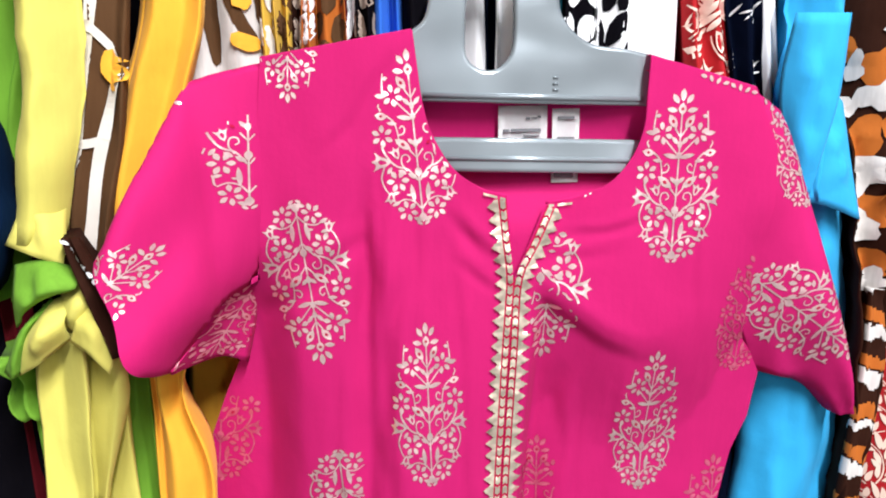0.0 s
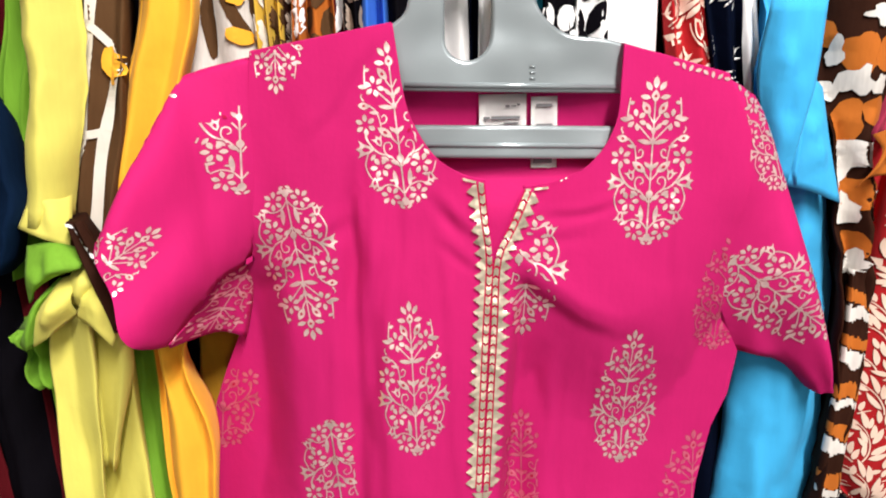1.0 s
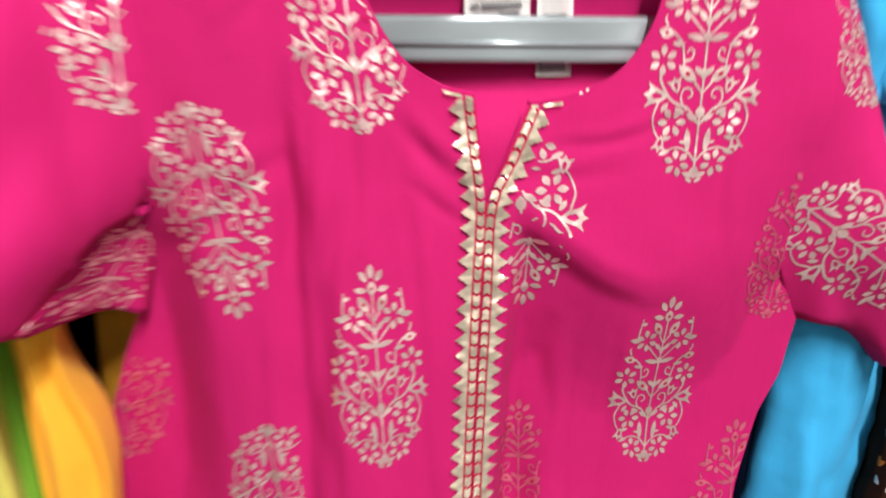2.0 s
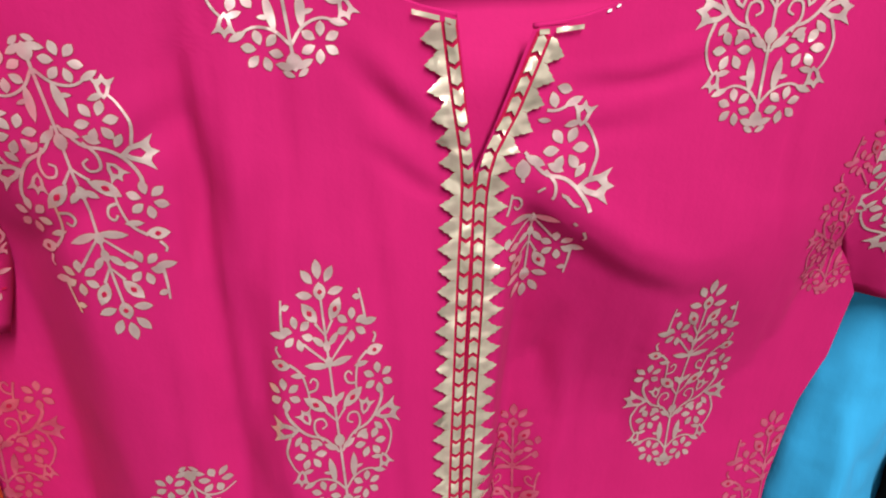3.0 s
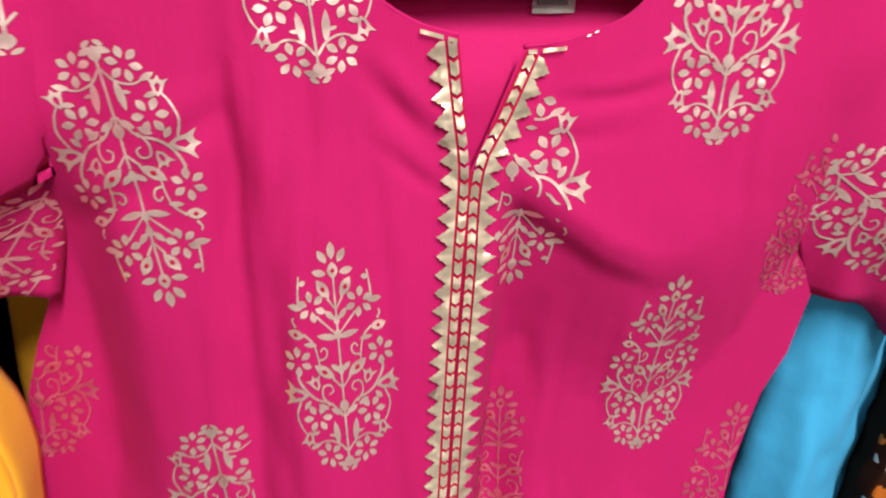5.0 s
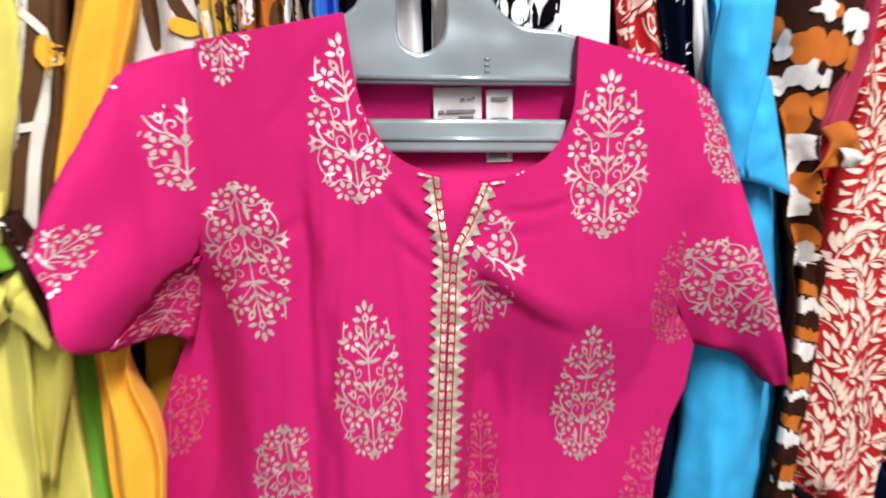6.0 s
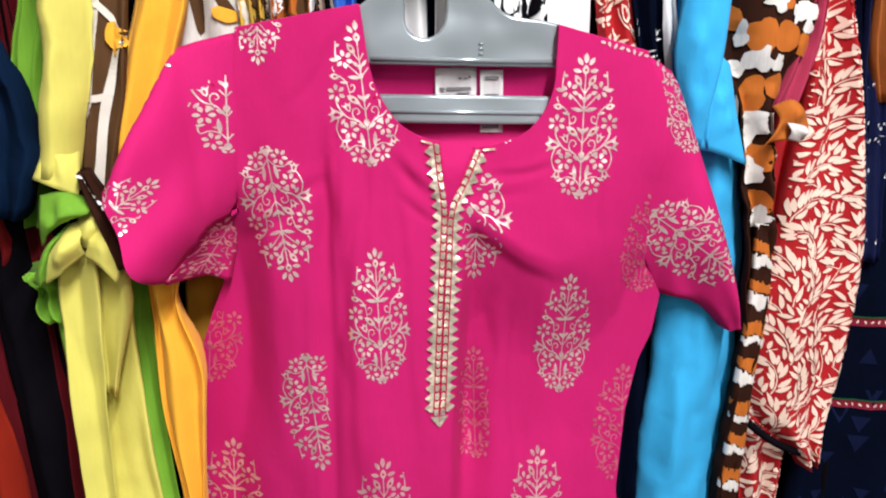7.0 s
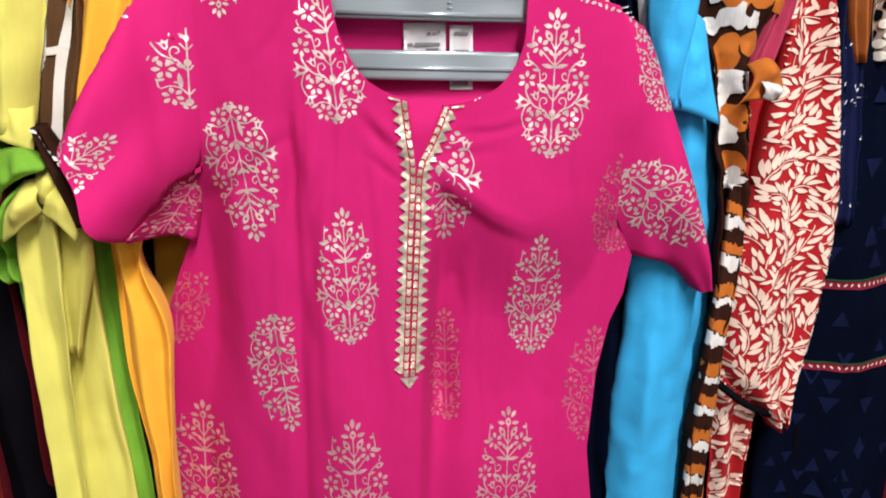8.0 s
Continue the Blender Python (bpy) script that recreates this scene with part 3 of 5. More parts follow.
    hem = [over[-1], *with_y([(-0.1300, 1.4068), (-0.1243, 1.3918), (-0.1177, 1.3723), (-0.1134, 1.3607)], [0.345, 0.342, 0.342, 0.348])]
    under = [arm[-1], *with_y([(-0.0845, 1.3905), (-0.0911, 1.3832), (-0.1026, 1.3684), (-0.1095, 1.3595)], [0.408, 0.390, 0.372, 0.358]), hem[-1]]
    bm = sleeve_bm(arm, hem, over, under, 1.3, 0.003)
    bm.normal_update()
    surfaces["sl"] = BVHTree.FromBMesh(bm)
    part("sleeve", bm, PINK, tunic)
    arm = [(p[0] - 0.004, tunic_y(*p) + 0.0015, p[1]) for p in SIDE_R[:6]]
    over = [arm[0], *with_y([(0.2450, 1.4902), (0.2568, 1.4689), (0.2748, 1.4263), (0.2943, 1.3801), (0.3097, 1.3319), (0.3187, 1.2925)], [0.43, 0.435, 0.445, 0.452, 0.456, 0.458])]
    hem = [over[-1], *with_y([(0.3158, 1.2866), (0.3083, 1.2839)], [0.455, 0.452])]
    under = [arm[-1], *with_y([(0.2669, 1.3149), (0.2883, 1.3040)], [0.44, 0.446]), hem[-1]]
    bm = sleeve_bm(arm, hem, over, under, 5.7)
    bm.normal_update()
    surfaces["sr"] = BVHTree.FromBMesh(bm)
    part("sleeve", bm, PINK, tunic)
    return tunic, surfaces


tunic, SURF = build_tunic()


def motif(surface, foot, tip, keep=None, wide=1.0, pigment=None):
    """One printed tree from foot to tip (x, z) on the cloth."""
    f, t = Vector(foot), Vector(tip)
    up = t - f
    side = Vector((up.y, -up.x)) * wide * 0.985

    def place(a, b):
        p = f + up * b + side * a
        return p.x, p.y

    return print_on("printed_motif", BUTA, place, SURF[surface], [pigment or GOLD, CRIMSON, CRIMSON], tunic, keep, lift=0.0003, grow=0.00018)


SEAM_X = (-0.0119, 1.2451)[0]
motif("l", (0.0290, 1.2655), (0.0262, 1.3695), wide=0.85)
motif("r", (0.1707, 1.2385), (0.1732, 1.3435), wide=0.85)
motif("r", (0.1764, 1.4012), (0.1782, 1.5040))
motif("l", (-0.0472, 1.4436), (-0.0346, 1.3449))
motif("l", (0.0268, 1.4286), (0.0180, 1.5270))
motif("l", (-0.0442, 1.5738), (-0.0478, 1.4983))
CUT_A, CUT_B = clip_below((-0.0648, 1.4985), (-0.0890, 1.4855)), clip_below((-0.0965, 1.4860), (-0.0850, 1.4380))
motif("sl", (-0.0715, 1.4404), (-0.0685, 1.5364), wide=1.1, keep=lambda x, z: CUT_A(x, z) and CUT_B(x, z) and x < -0.0660)
motif("sl", (-0.1604, 1.3921), (-0.1070, 1.4283), wide=1.0)
motif("l", (-0.0281, 1.2890), (-0.0197, 1.1915), keep=lambda x, z: x < SEAM_X)
motif("l", (-0.0992, 1.0900), (-0.0931, 1.2089), pigment=DIMMED)
motif("l", (0.0280, 1.0820), (0.0269, 1.2050), wide=0.85, pigment=DIMMED)
motif("r", (0.1500, 1.0740), (0.1535, 1.1930), wide=0.85, pigment=DIMMED)
BAND = clip_below((0.1147, 1.4397), (0.0902, 1.3912))
FOLD = clip_below((0.0872, 1.3929), (0.1244, 1.3729))
motif("r", (0.0942, 1.4310), (0.0997, 1.3126), keep=lambda x, z: BAND(x, z) and FOLD(x, z))
motif("r", (0.1035, 1.4350), (0.1000, 1.3385), keep=lambda x, z: x > 0.0900 and not FOLD(x, z + 0.004))
motif("r", (0.1026, 1.1830), (0.1010, 1.2800), keep=lambda x, z: 0.0868 < x < 0.1140, pigment=FAINT)
motif("r", (0.2263, 1.1539), (0.2237, 1.2598), pigment=FAINT)
motif("sr", (0.2341, 1.3876), (0.3092, 1.3333), wide=1.2)
motif("sr", (0.2658, 1.4321), (0.2441, 1.5052))
# the sleeve's shade on this print is put into its foil colour
motif("r", (0.2328, 1.3208), (0.2343, 1.4052), pigment=FAINT)
motif("l", (-0.1093, 1.2562), (-0.0983, 1.3593), keep=lambda x, z: z < (-0.0966, 1.3155)[1], pigment=FAINT)

# print that shows along the edge of the shoulder
for key, line in (("r", [(0.1893, 1.5122), (0.2022, 1.5083), (0.2209, 1.5027)]), ("sr", [(0.2268, 1.5005), (0.2416, 1.4886), (0.2518, 1.4700)])):
    ink = Ink()
    for k, p in enumerate(smooth_line([(*q, 0) for q in line], 8)):
        ink.leaf(p.x, p.y - 0.0012, 0.0042, 0.0022, 110 + 50 * k)
    print_on("printed_motif", ink, lambda a, b: (a, b), SURF[key], [GOLD, CRIMSON], tunic, lift=0.0005)

ink = Ink()
for p in smooth_line([(*q, 0) for q in ((0.1208, 1.4434), (0.1357, 1.4507), (0.1468, 1.4623), (0.1529, 1.4744))], 16):
    ink.leaf(p.x + 0.0012, p.y - 0.0004, 0.0018, 0.0009, 60)
print_on("stitching", ink, lambda a, b: (a, b), SURF["r"], [WHITE], tunic, lift=0.0005)

ink = Ink()
cx, cz = (-0.1035, 1.5017)
ink.leaf(cx, cz, 0.006, 0.0026, 35)
ink.leaf(cx + 0.001, cz - 0.003, 0.004, 0.002, 100)
print_on("printed_motif", ink, lambda a, b: (a, b), SURF["sl"], [GOLD, CRIMSON], tunic, lift=0.0005)


def trim_side(top_in, vee, foot, out_sign, surface, name):
    """Gold border down one side of the neck slit: a saw edge, a solid band, a red line and a row of arrowheads."""
    line = smooth_line([(*top_in, 0), (*[(a + b) / 2 for a, b in zip(top_in, vee)], 0), (*vee, 0), (*[a * 0.7 + b * 0.3 for a, b in zip(vee, foot)], 0), (*foot, 0)], 160)
    total = sum((b - a).length for a, b in zip(line, line[1:]))
    ink = Ink()

    def at(s, w):
        k = min(max(s / total, 0), 1) * (len(line) - 1)
        i = min(int(k), len(line) - 2)
        p = line[i].lerp(line[i + 1], k - i)
        d = (line[i + 1] - line[i]).normalized()
        n = Vector((d.y, -d.x, 0)) * -out_sign
        q = p + n * w
        return (q.x, q.y)

    pitch = 0.0079
    n = int(total / pitch)
    # ground colour of the band
    for k in range(n * 2):
        s0, s1 = k * pitch / 2, (k + 1) * pitch / 2
        for w0, w1 in ((0.0, 0.003), (0.003, 0.0055), (0.0055, 0.0072)):
            ink.poly([at(s0, w0), at(s1, w0), at(s1, w1), at(s0, w1)], layer=1)
    for k in range(n):
        s = k * pitch
        jit = rng.uniform(-0.0004, 0.0004)
        saw = [(1.0, 0.0048), (0.99, 0.0068), (0.84, 0.0082), (0.80, 0.0081), (0.70, 0.0100), (0.66, 0.0099), (0.5, 0.0116 + jit), (0.36, 0.0099), (0.32, 0.0100), (0.20, 0.0081), (0.16, 0.0082), (0.01, 0.0068)]
        ink.poly([at(s, 0.0048), *[at(s + pitch * a, w) for a, w in saw]], layer=2)
    m = int(total / 0.0064)
    for k in range(m):
        s = k * total / m
        h = total / m
        # arrowheads point down on one side of the slit and up on the other
        cut = [(0.02, 0.0007), (0.20, 0.0022), (0.02, 0.0038), (0.78, 0.0038), (0.95, 0.0022), (0.78, 0.0007)]
        ink.poly([at(s + h * (a if out_sign < 0 else 1 - a), w) for a, w in cut], layer=2)
    # pointed end
    tip = at(total, 0.0)
    ink.poly([(tip[0], tip[1] - 0.009), (tip[0], tip[1] - 0.0002), at(total, 0.0068)], layer=2)
    return print_on(name, ink, lambda a, b: (a, b), surface, [CRIMSON, PALE_GOLD, CRIMSON], tunic, lift=0.0008, label="gold saw-edged border print")


for name, a, b in (("l", (0.0616, 1.4462), (0.0697, 1.4441)), ("l", (0.0713, 1.4436), (0.0744, 1.4427)), ("r", (0.0997, 1.4386), (0.1029, 1.4387)), ("r", (0.1051, 1.4388), (0.1140, 1.4397))):
    ink = Ink()
    for k in range(6):
        p, q = [(a[0] + (b[0] - a[0]) * t, a[1] + (b[1] - a[1]) * t) for t in (k / 6, (k + 1) / 6)]
        ink.poly([(p[0], p[1] - 0.0015), (q[0], q[1] - 0.0015), q, p])
    print_on("placket_trim", ink, lambda a, b: (a, b), SURF[name], [PALE_GOLD], tunic, lift=0.0016)
trim_side((0.0748, 1.4427), (0.0798, 1.3936), (0.0709, 1.2343), -1, SURF["front"], "placket_trim")
trim_side((0.0992, 1.4382), (0.0802, 1.3936), (0.0713, 1.2342), 1, SURF["front"], "placket_trim")


# ---- neck labels ----
def label_patch(name, x0, x1, z0, z1, y, bars, label):
    grid = []
    for j in range(9):
        grid.append([(x0 + (x1 - x0) * i / 6, y - 0.0005 * math.sin(i * 1.1 + j * 0.5), z1 + (z0 - z1) * j / 8) for i in range(7)])
    bm = bmesh.new()
    grid_bm(bm, grid)
    bmesh.ops.solidify(bm, geom=bm.faces, thickness=0.0005)
    patch = part(name, bm, LABEL, tunic, label)
    for a, b, c, d in bars:
        bm = box_bm(bmesh.new(), x0 + (x1 - x0) * a, x0 + (x1 - x0) * b, y - 0.0018, y - 0.0003, z0 + (z1 - z0) * c, z0 + (z1 - z0) * d)
        part("printed_bar", bm, INK, patch, smooth=False)


LX0, LZ0 = (0.0735, 1.4735)
LX1, LZ1 = (0.1033, 1.4951)
label_patch("brand_label", LX0, LX1, LZ0 - 0.004, LZ1, 0.4385, [(0.1, 0.22, 0.40, 0.46), (0.26, 0.86, 0.40, 0.47), (0.52, 0.82, 0.29, 0.32), (0.56, 0.64, 0.68, 0.74), (0.68, 0.78, 0.70, 0.73), (0.8, 0.86, 0.72, 0.77), (0.02, 0.98, 0.20, 0.215)], "white woven neck label with dark print")
LX0, LZ0 = (0.1059, 1.4488)
LX1, LZ1 = (0.1224, 1.4932)
label_patch("care_label", LX0, LX1, LZ0, LZ1, 0.4362, [(0.1, 0.8, 0.07, 0.16), (0.2, 0.8, 0.86, 0.9), (0.2, 0.8, 0.6, 0.62), (0.2, 0.8, 0.52, 0.54)], "white satin size label hanging behind the hanger bar")


# ---- the grey hanger ----
def build_hanger():
    hanger = thing("hanger", "grey moulded plastic hanger with a looped neck, inside the tunic", "hanger", (0.09, 0.43, 1.55))

    def plate(name, outer, holes, y, thick, bevel, label=""):
        cu = bpy.data.curves.new(name, "CURVE")
        cu.dimensions, cu.fill_mode, cu.extrude, cu.bevel_depth, cu.bevel_resolution = "2D", "BOTH", thick / 2, bevel, 3
        for ring in (outer, *holes):
            sp = cu.splines.new("POLY")
            sp.points.add(len(ring) - 1)
            for q, p in zip(sp.points, ring):
                q.co = (p[0], p[1], 0, 1)
            sp.use_cyclic_u = True
        tmp = bpy.data.objects.new(name, cu)
        scene.collection.objects.link(tmp)
        me = bpy.data.meshes.new_from_object(tmp.evaluated_get(bpy.context.evaluated_depsgraph_get()))
        bpy.data.objects.remove(tmp)
        bm = bmesh.new()
        bm.from_mesh(me)
        bmesh.ops.transform(bm, matrix=Matrix.Translation((0, y, 0)) @ Matrix.Rotation(math.pi / 2, 4, "X"), verts=bm.verts)
        return part(name, bm, GREY, hanger, label, smooth=False)

    lz = (0.0929, 1.4979)[1]
    tip_l, tip_r = SIDE_L[0], SIDE_R[0]
    outer = [(tip_l[0] + 0.02, tip_l[1] - 0.022), (0.0215, 1.5006), (0.1624, 1.4963), (tip_r[0] - 0.02, tip_r[1] - 0.022), (tip_r[0] - 0.02, tip_r[1] - 0.012), (0.1649, 1.5206), (0.1488, 1.5245), (0.1268, 1.5277), (0.1136, 1.5361), (0.1057, 1.5480), (0.1034, 1.5663), (0.0934, 1.5808), (0.0674, 1.5862), (0.0436, 1.5791), (0.0362, 1.5630), (0.0317, 1.5448), (0.0249, 1.5375), (0.0170, 1.5338), (tip_l[0] + 0.02, tip_l[1] - 0.012)]
    hole = [(0.0504, 1.5336), (0.0509, 1.5242), (0.0551, 1.5174), (0.0633, 1.5135), (0.0724, 1.5146), (0.0792, 1.5206), (0.0824, 1.5296), (0.0830, 1.5482), (0.0809, 1.5628), (0.0671, 1.5694), (0.0538, 1.5629), (0.0508, 1.5483)]
    curved = smooth_line([(p[0], p[1], 0) for p in outer[5:18]], 70)
    outer = [*outer[:5], *[(p.x, p.y) for p in curved], *outer[18:]]
    hole = [(p.x, p.y) for p in smooth_line([(p[0], p[1], 0) for p in [*hole, hole[0]]], 60)][:-1]
    plate("shoulder_piece", outer, [hole], 0.4305, 0.004, 0.0022)
    # moulded rim along the lower edge
    a, b = (0.0277, 1.5020), (0.1582, 1.4982)
    bm = bmesh.new()
    tube_bm(bm, [(a[0], 0.4268, a[1]), (b[0], 0.4268, b[1])], 0.0019, 8)
    part("rim", bm, GREY, hanger)
    for k in range(3):
        mx, mz = (0.1052, 1.5111)
        bm = bmesh.new()
        tube_bm(bm, [(mx - 0.0016, 0.4262, mz - 0.0035 * k), (mx + 0.0016, 0.4262, mz - 0.0035 * k)], 0.0008, 6)
        part("moulded_mark", bm, GREY, hanger)
    # trouser bar
    a, b = (0.0285, 1.4760), (0.1661, 1.4713)
    c = (0.0847, 1.4605)[1]
    h = a[1] - c
    ring = [(a[0] - 0.02, a[1]), (b[0] + 0.01, b[1]), (b[0] + 0.01, b[1] - h), (a[0] - 0.02, a[1] - h)]
    plate("trouser_bar", ring, [], 0.4315, 0.004, 0.0024)
    bm = bmesh.new()
    tube_bm(bm, [(a[0] - 0.018, 0.4272, a[1] - h * 0.62), (b[0] + 0.008, 0.4272, b[1] - h * 0.62)], 0.0016, 8)
    part("rim", bm, GREY, hanger)
    for x in (a[0] - 0.016, b[0] + 0.006):
        bm = box_bm(bmesh.new(), x - 0.004, x + 0.004, 0.4295, 0.4335, a[1] - 0.004, 1.512)
        part("bar_arm", bm, GREY, hanger, smooth=False)
    # hook over the face-out arm
    hx = (0.0672, 1.5773)[0]
    hz = (0.0672, 1.5773)[1]
    pts = [(hx, 0.4305, hz - 0.004), (hx, 0.4305, 1.66), (hx, 0.428, 1.69), (hx, 0.438, 1.7135), (hx, 0.452, 1.7205), (hx, 0.466, 1.7135), (hx, 0.472, 1.695)]
    bm = bmesh.new()
    tube_bm(bm, smooth_line(pts, 30), 0.002, 8)
    part("hook", bm, STEEL, hanger)
    return hx


HOOK_X = build_hanger()


# ---- the rack ----
def build_rack():
    rack = thing("clothes_rack", "chromed steel clothes rail crowded with hanging garments", "clothes rack", (0.1, 0.66, 0))
    for z in (1.70,):
        bm = bmesh.new()
        tube_bm(bm, [(-1.1, 0.66, z), (1.3, 0.66, z)], 0.0125, 14)
        part("rail", bm, STEEL, rack)
    for x in (-1.09, 1.29):
        bm = bmesh.new()
        tube_bm(bm, [(x, 0.66, 0.0), (x, 0.66, 1.705)], 0.016, 14)
        part("post", bm, STEEL, rack)
        bm = box_bm(bmesh.new(), x - 0.03, x + 0.03, 0.36, 0.96, 0.0, 0.03)
        part("foot", bm, STEEL, rack, smooth=False)
    bm = bmesh.new()
    tube_bm(bm, [(HOOK_X - 0.05, 0.452, 1.712), (HOOK_X + 0.05, 0.452, 1.712)], 0.006, 10)
    tube_bm(bm, [(HOOK_X + 0.05, 0.452, 1.712), (HOOK_X + 0.05, 0.66, 1.70)], 0.006, 10)
    part("face_out_arm", bm, STEEL, rack)


build_rack()


# ---- garments hung sideways behind the tunic ----
def garment(name, label, mat, edges, y, depth=0.22, amp=0.006, count=3.0, drift=1.5, seed=0.0, foot=None, category="garment", top=True, sway=0.0, parent=None, part_name="", square=3.0, crumple=0.0, fine=0.009):
    """A folded garment hanging edge-on: rows of (z, left, right) of its visible edge; it runs back from y."""
    rows = sorted(edges, reverse=True)
    if top:
        z, a, b = rows[0]
        m, h = (a + b) / 2, (b - a) / 2
        rows = [(1.716, m - h * 0.5, m + h * 0.5), (max(z + 0.02, 1.64), m - h * 0.9, m + h * 0.9), *rows] if z < 1.69 else rows
    if foot is not None:
        z, a, b = rows[-1]
        z2, a2, b2 = rows[-2]
        k = max(-0.25, min(0.25, (a - a2) / min(z - z2, -0.01))) * -1
        rows = [*rows, (foot, a - k * 0.0, b + 0.0)]
    la = sorted((r[0], r[1]) for r in rows)
    lb = sorted((r[0], r[2]) for r in rows)
    z1, z0 = rows[0][0], rows[-1][0]
    nz = max(12, int((z1 - z0) / fine))
    ns = 34
    grid = []
    for j in range(nz + 1):
        z = z1 + (z0 - z1) * j / nz
        # rounded corners: average of nearby heights
        a = sum(lerp_list(la, z + d) for d in (-0.016, -0.008, 0, 0.008, 0.016)) / 5
        b = sum(lerp_list(lb, z + d) for d in (-0.016, -0.008, 0, 0.008, 0.016)) / 5
        m, h = (a + b) / 2, (b - a) / 2
        row = []
        for i in range(ns + 1):
            s = -1 + 2 * i / ns
            t = s * 1.25
            if abs(t) <= 1:
                q = abs(t)
                x = m + h * math.copysign(math.sin(q * math.pi / 2), t)
                dep = h * 0.9 * (1 - max(0.0, 1 - q ** square) ** (1 / square))
            else:
                x = m + h * math.copysign(1, t) * (1 - 0.05 * (abs(t) - 1))
                dep = h * 0.9 + (abs(t) - 1) / 0.25 * (depth - h * 0.9)
            # hung slightly turned, fanning out to both ends of the rail
            x += max(0.0, dep - 0.004) * max(-0.42, min(0.5, 1.9 * (m - 0.05)))
            w = noise.noise(Vector((x * 9 + seed, z * 3.0, seed)))
            f = math.sin(count * math.pi * s + seed + drift * (z - 1.4) * 6 + 2.2 * w)
            f = 0.25 * f + 0.75 * math.asin(max(-1.0, min(1.0, f))) / (math.pi / 2)
            # pressed creases: narrow ridges that run down and slightly across
            r1 = 1 - 3.2 * abs(noise.noise(Vector((x * 34 + z * 5 + seed, z * 6.5 - x * 9, seed + 8))))
            r2 = 1 - 3.0 * abs(noise.noise(Vector((x * 22 - z * 14 + seed * 2, z * 17 + x * 12, seed + 3))))
            f += (0.0028 * max(0.0, r1) + 0.0013 * max(0.0, r2)) / amp
            f2 = noise.noise(Vector((x * 60 + seed * 3, z * 11, seed + 4)))
            if crumple:
                x += crumple * noise.noise(Vector((x * 55, z * 48, seed)))
                dep += crumple * noise.noise(Vector((x * 48 + 9, z * 60, seed + 2)))
            row.append((x + 0.3 * amp * f2 + sway * math.sin(z * 9 + seed), y + dep + amp * f + 0.4 * amp * f2, z))
        grid.append(row)
    bm = bmesh.new()
    vs = grid_bm(bm, grid)
    # close the back, the shoulders and the hem
    for a, b in zip(vs, vs[1:]):
        bm.faces.new((a[-1], a[0], b[0], b[-1]))
    bm.faces.new(vs[0])
    bm.faces.new(list(reversed(vs[-1])))
    bmesh.ops.recalc_face_normals(bm, faces=bm.faces)
    bm.normal_update()
    tree = BVHTree.FromBMesh(bm)
    if parent is not None:
        return part(part_name or name, bm, mat, parent, label), tree
    ob = thing(name, label, category, (sum(r[1] + r[2] for r in rows) / (2 * len(rows)), y + depth / 2, z0), "garments on the rack")
    part(part_name or "body", bm, mat, ob)
    return ob, tree


def blob(ink, x, y, rx, ry, turn, seed, layer=1, n=12, rough=0.22):
    pts = []
    for k in range(n):
        a = 2 * math.pi * k / n
        r = 1 + rough * noise.noise(Vector((math.cos(a) * 1.3 + seed, math.sin(a) * 1.3, seed * 2.7)))
        px, py = rx * r * math.cos(a), ry * r * math.sin(a)
        c, s = math.cos(turn), math.sin(turn)
        pts.append((x + px * c - py * s, y + px * s + py * c))
    rings = [[(x + (p[0] - x) * f, y + (p[1] - y) * f) for p in pts] for f in (0.34, 0.68, 1.0)]
    for k in range(n):
        q = (k + 1) % n
        ink.poly([(x, y), rings[0][k], rings[0][q]], layer)
        for a, b in zip(rings, rings[1:]):
            ink.poly([a[k], b[k], b[q], a[q]], layer)


def flat(a, b):
    return a, b


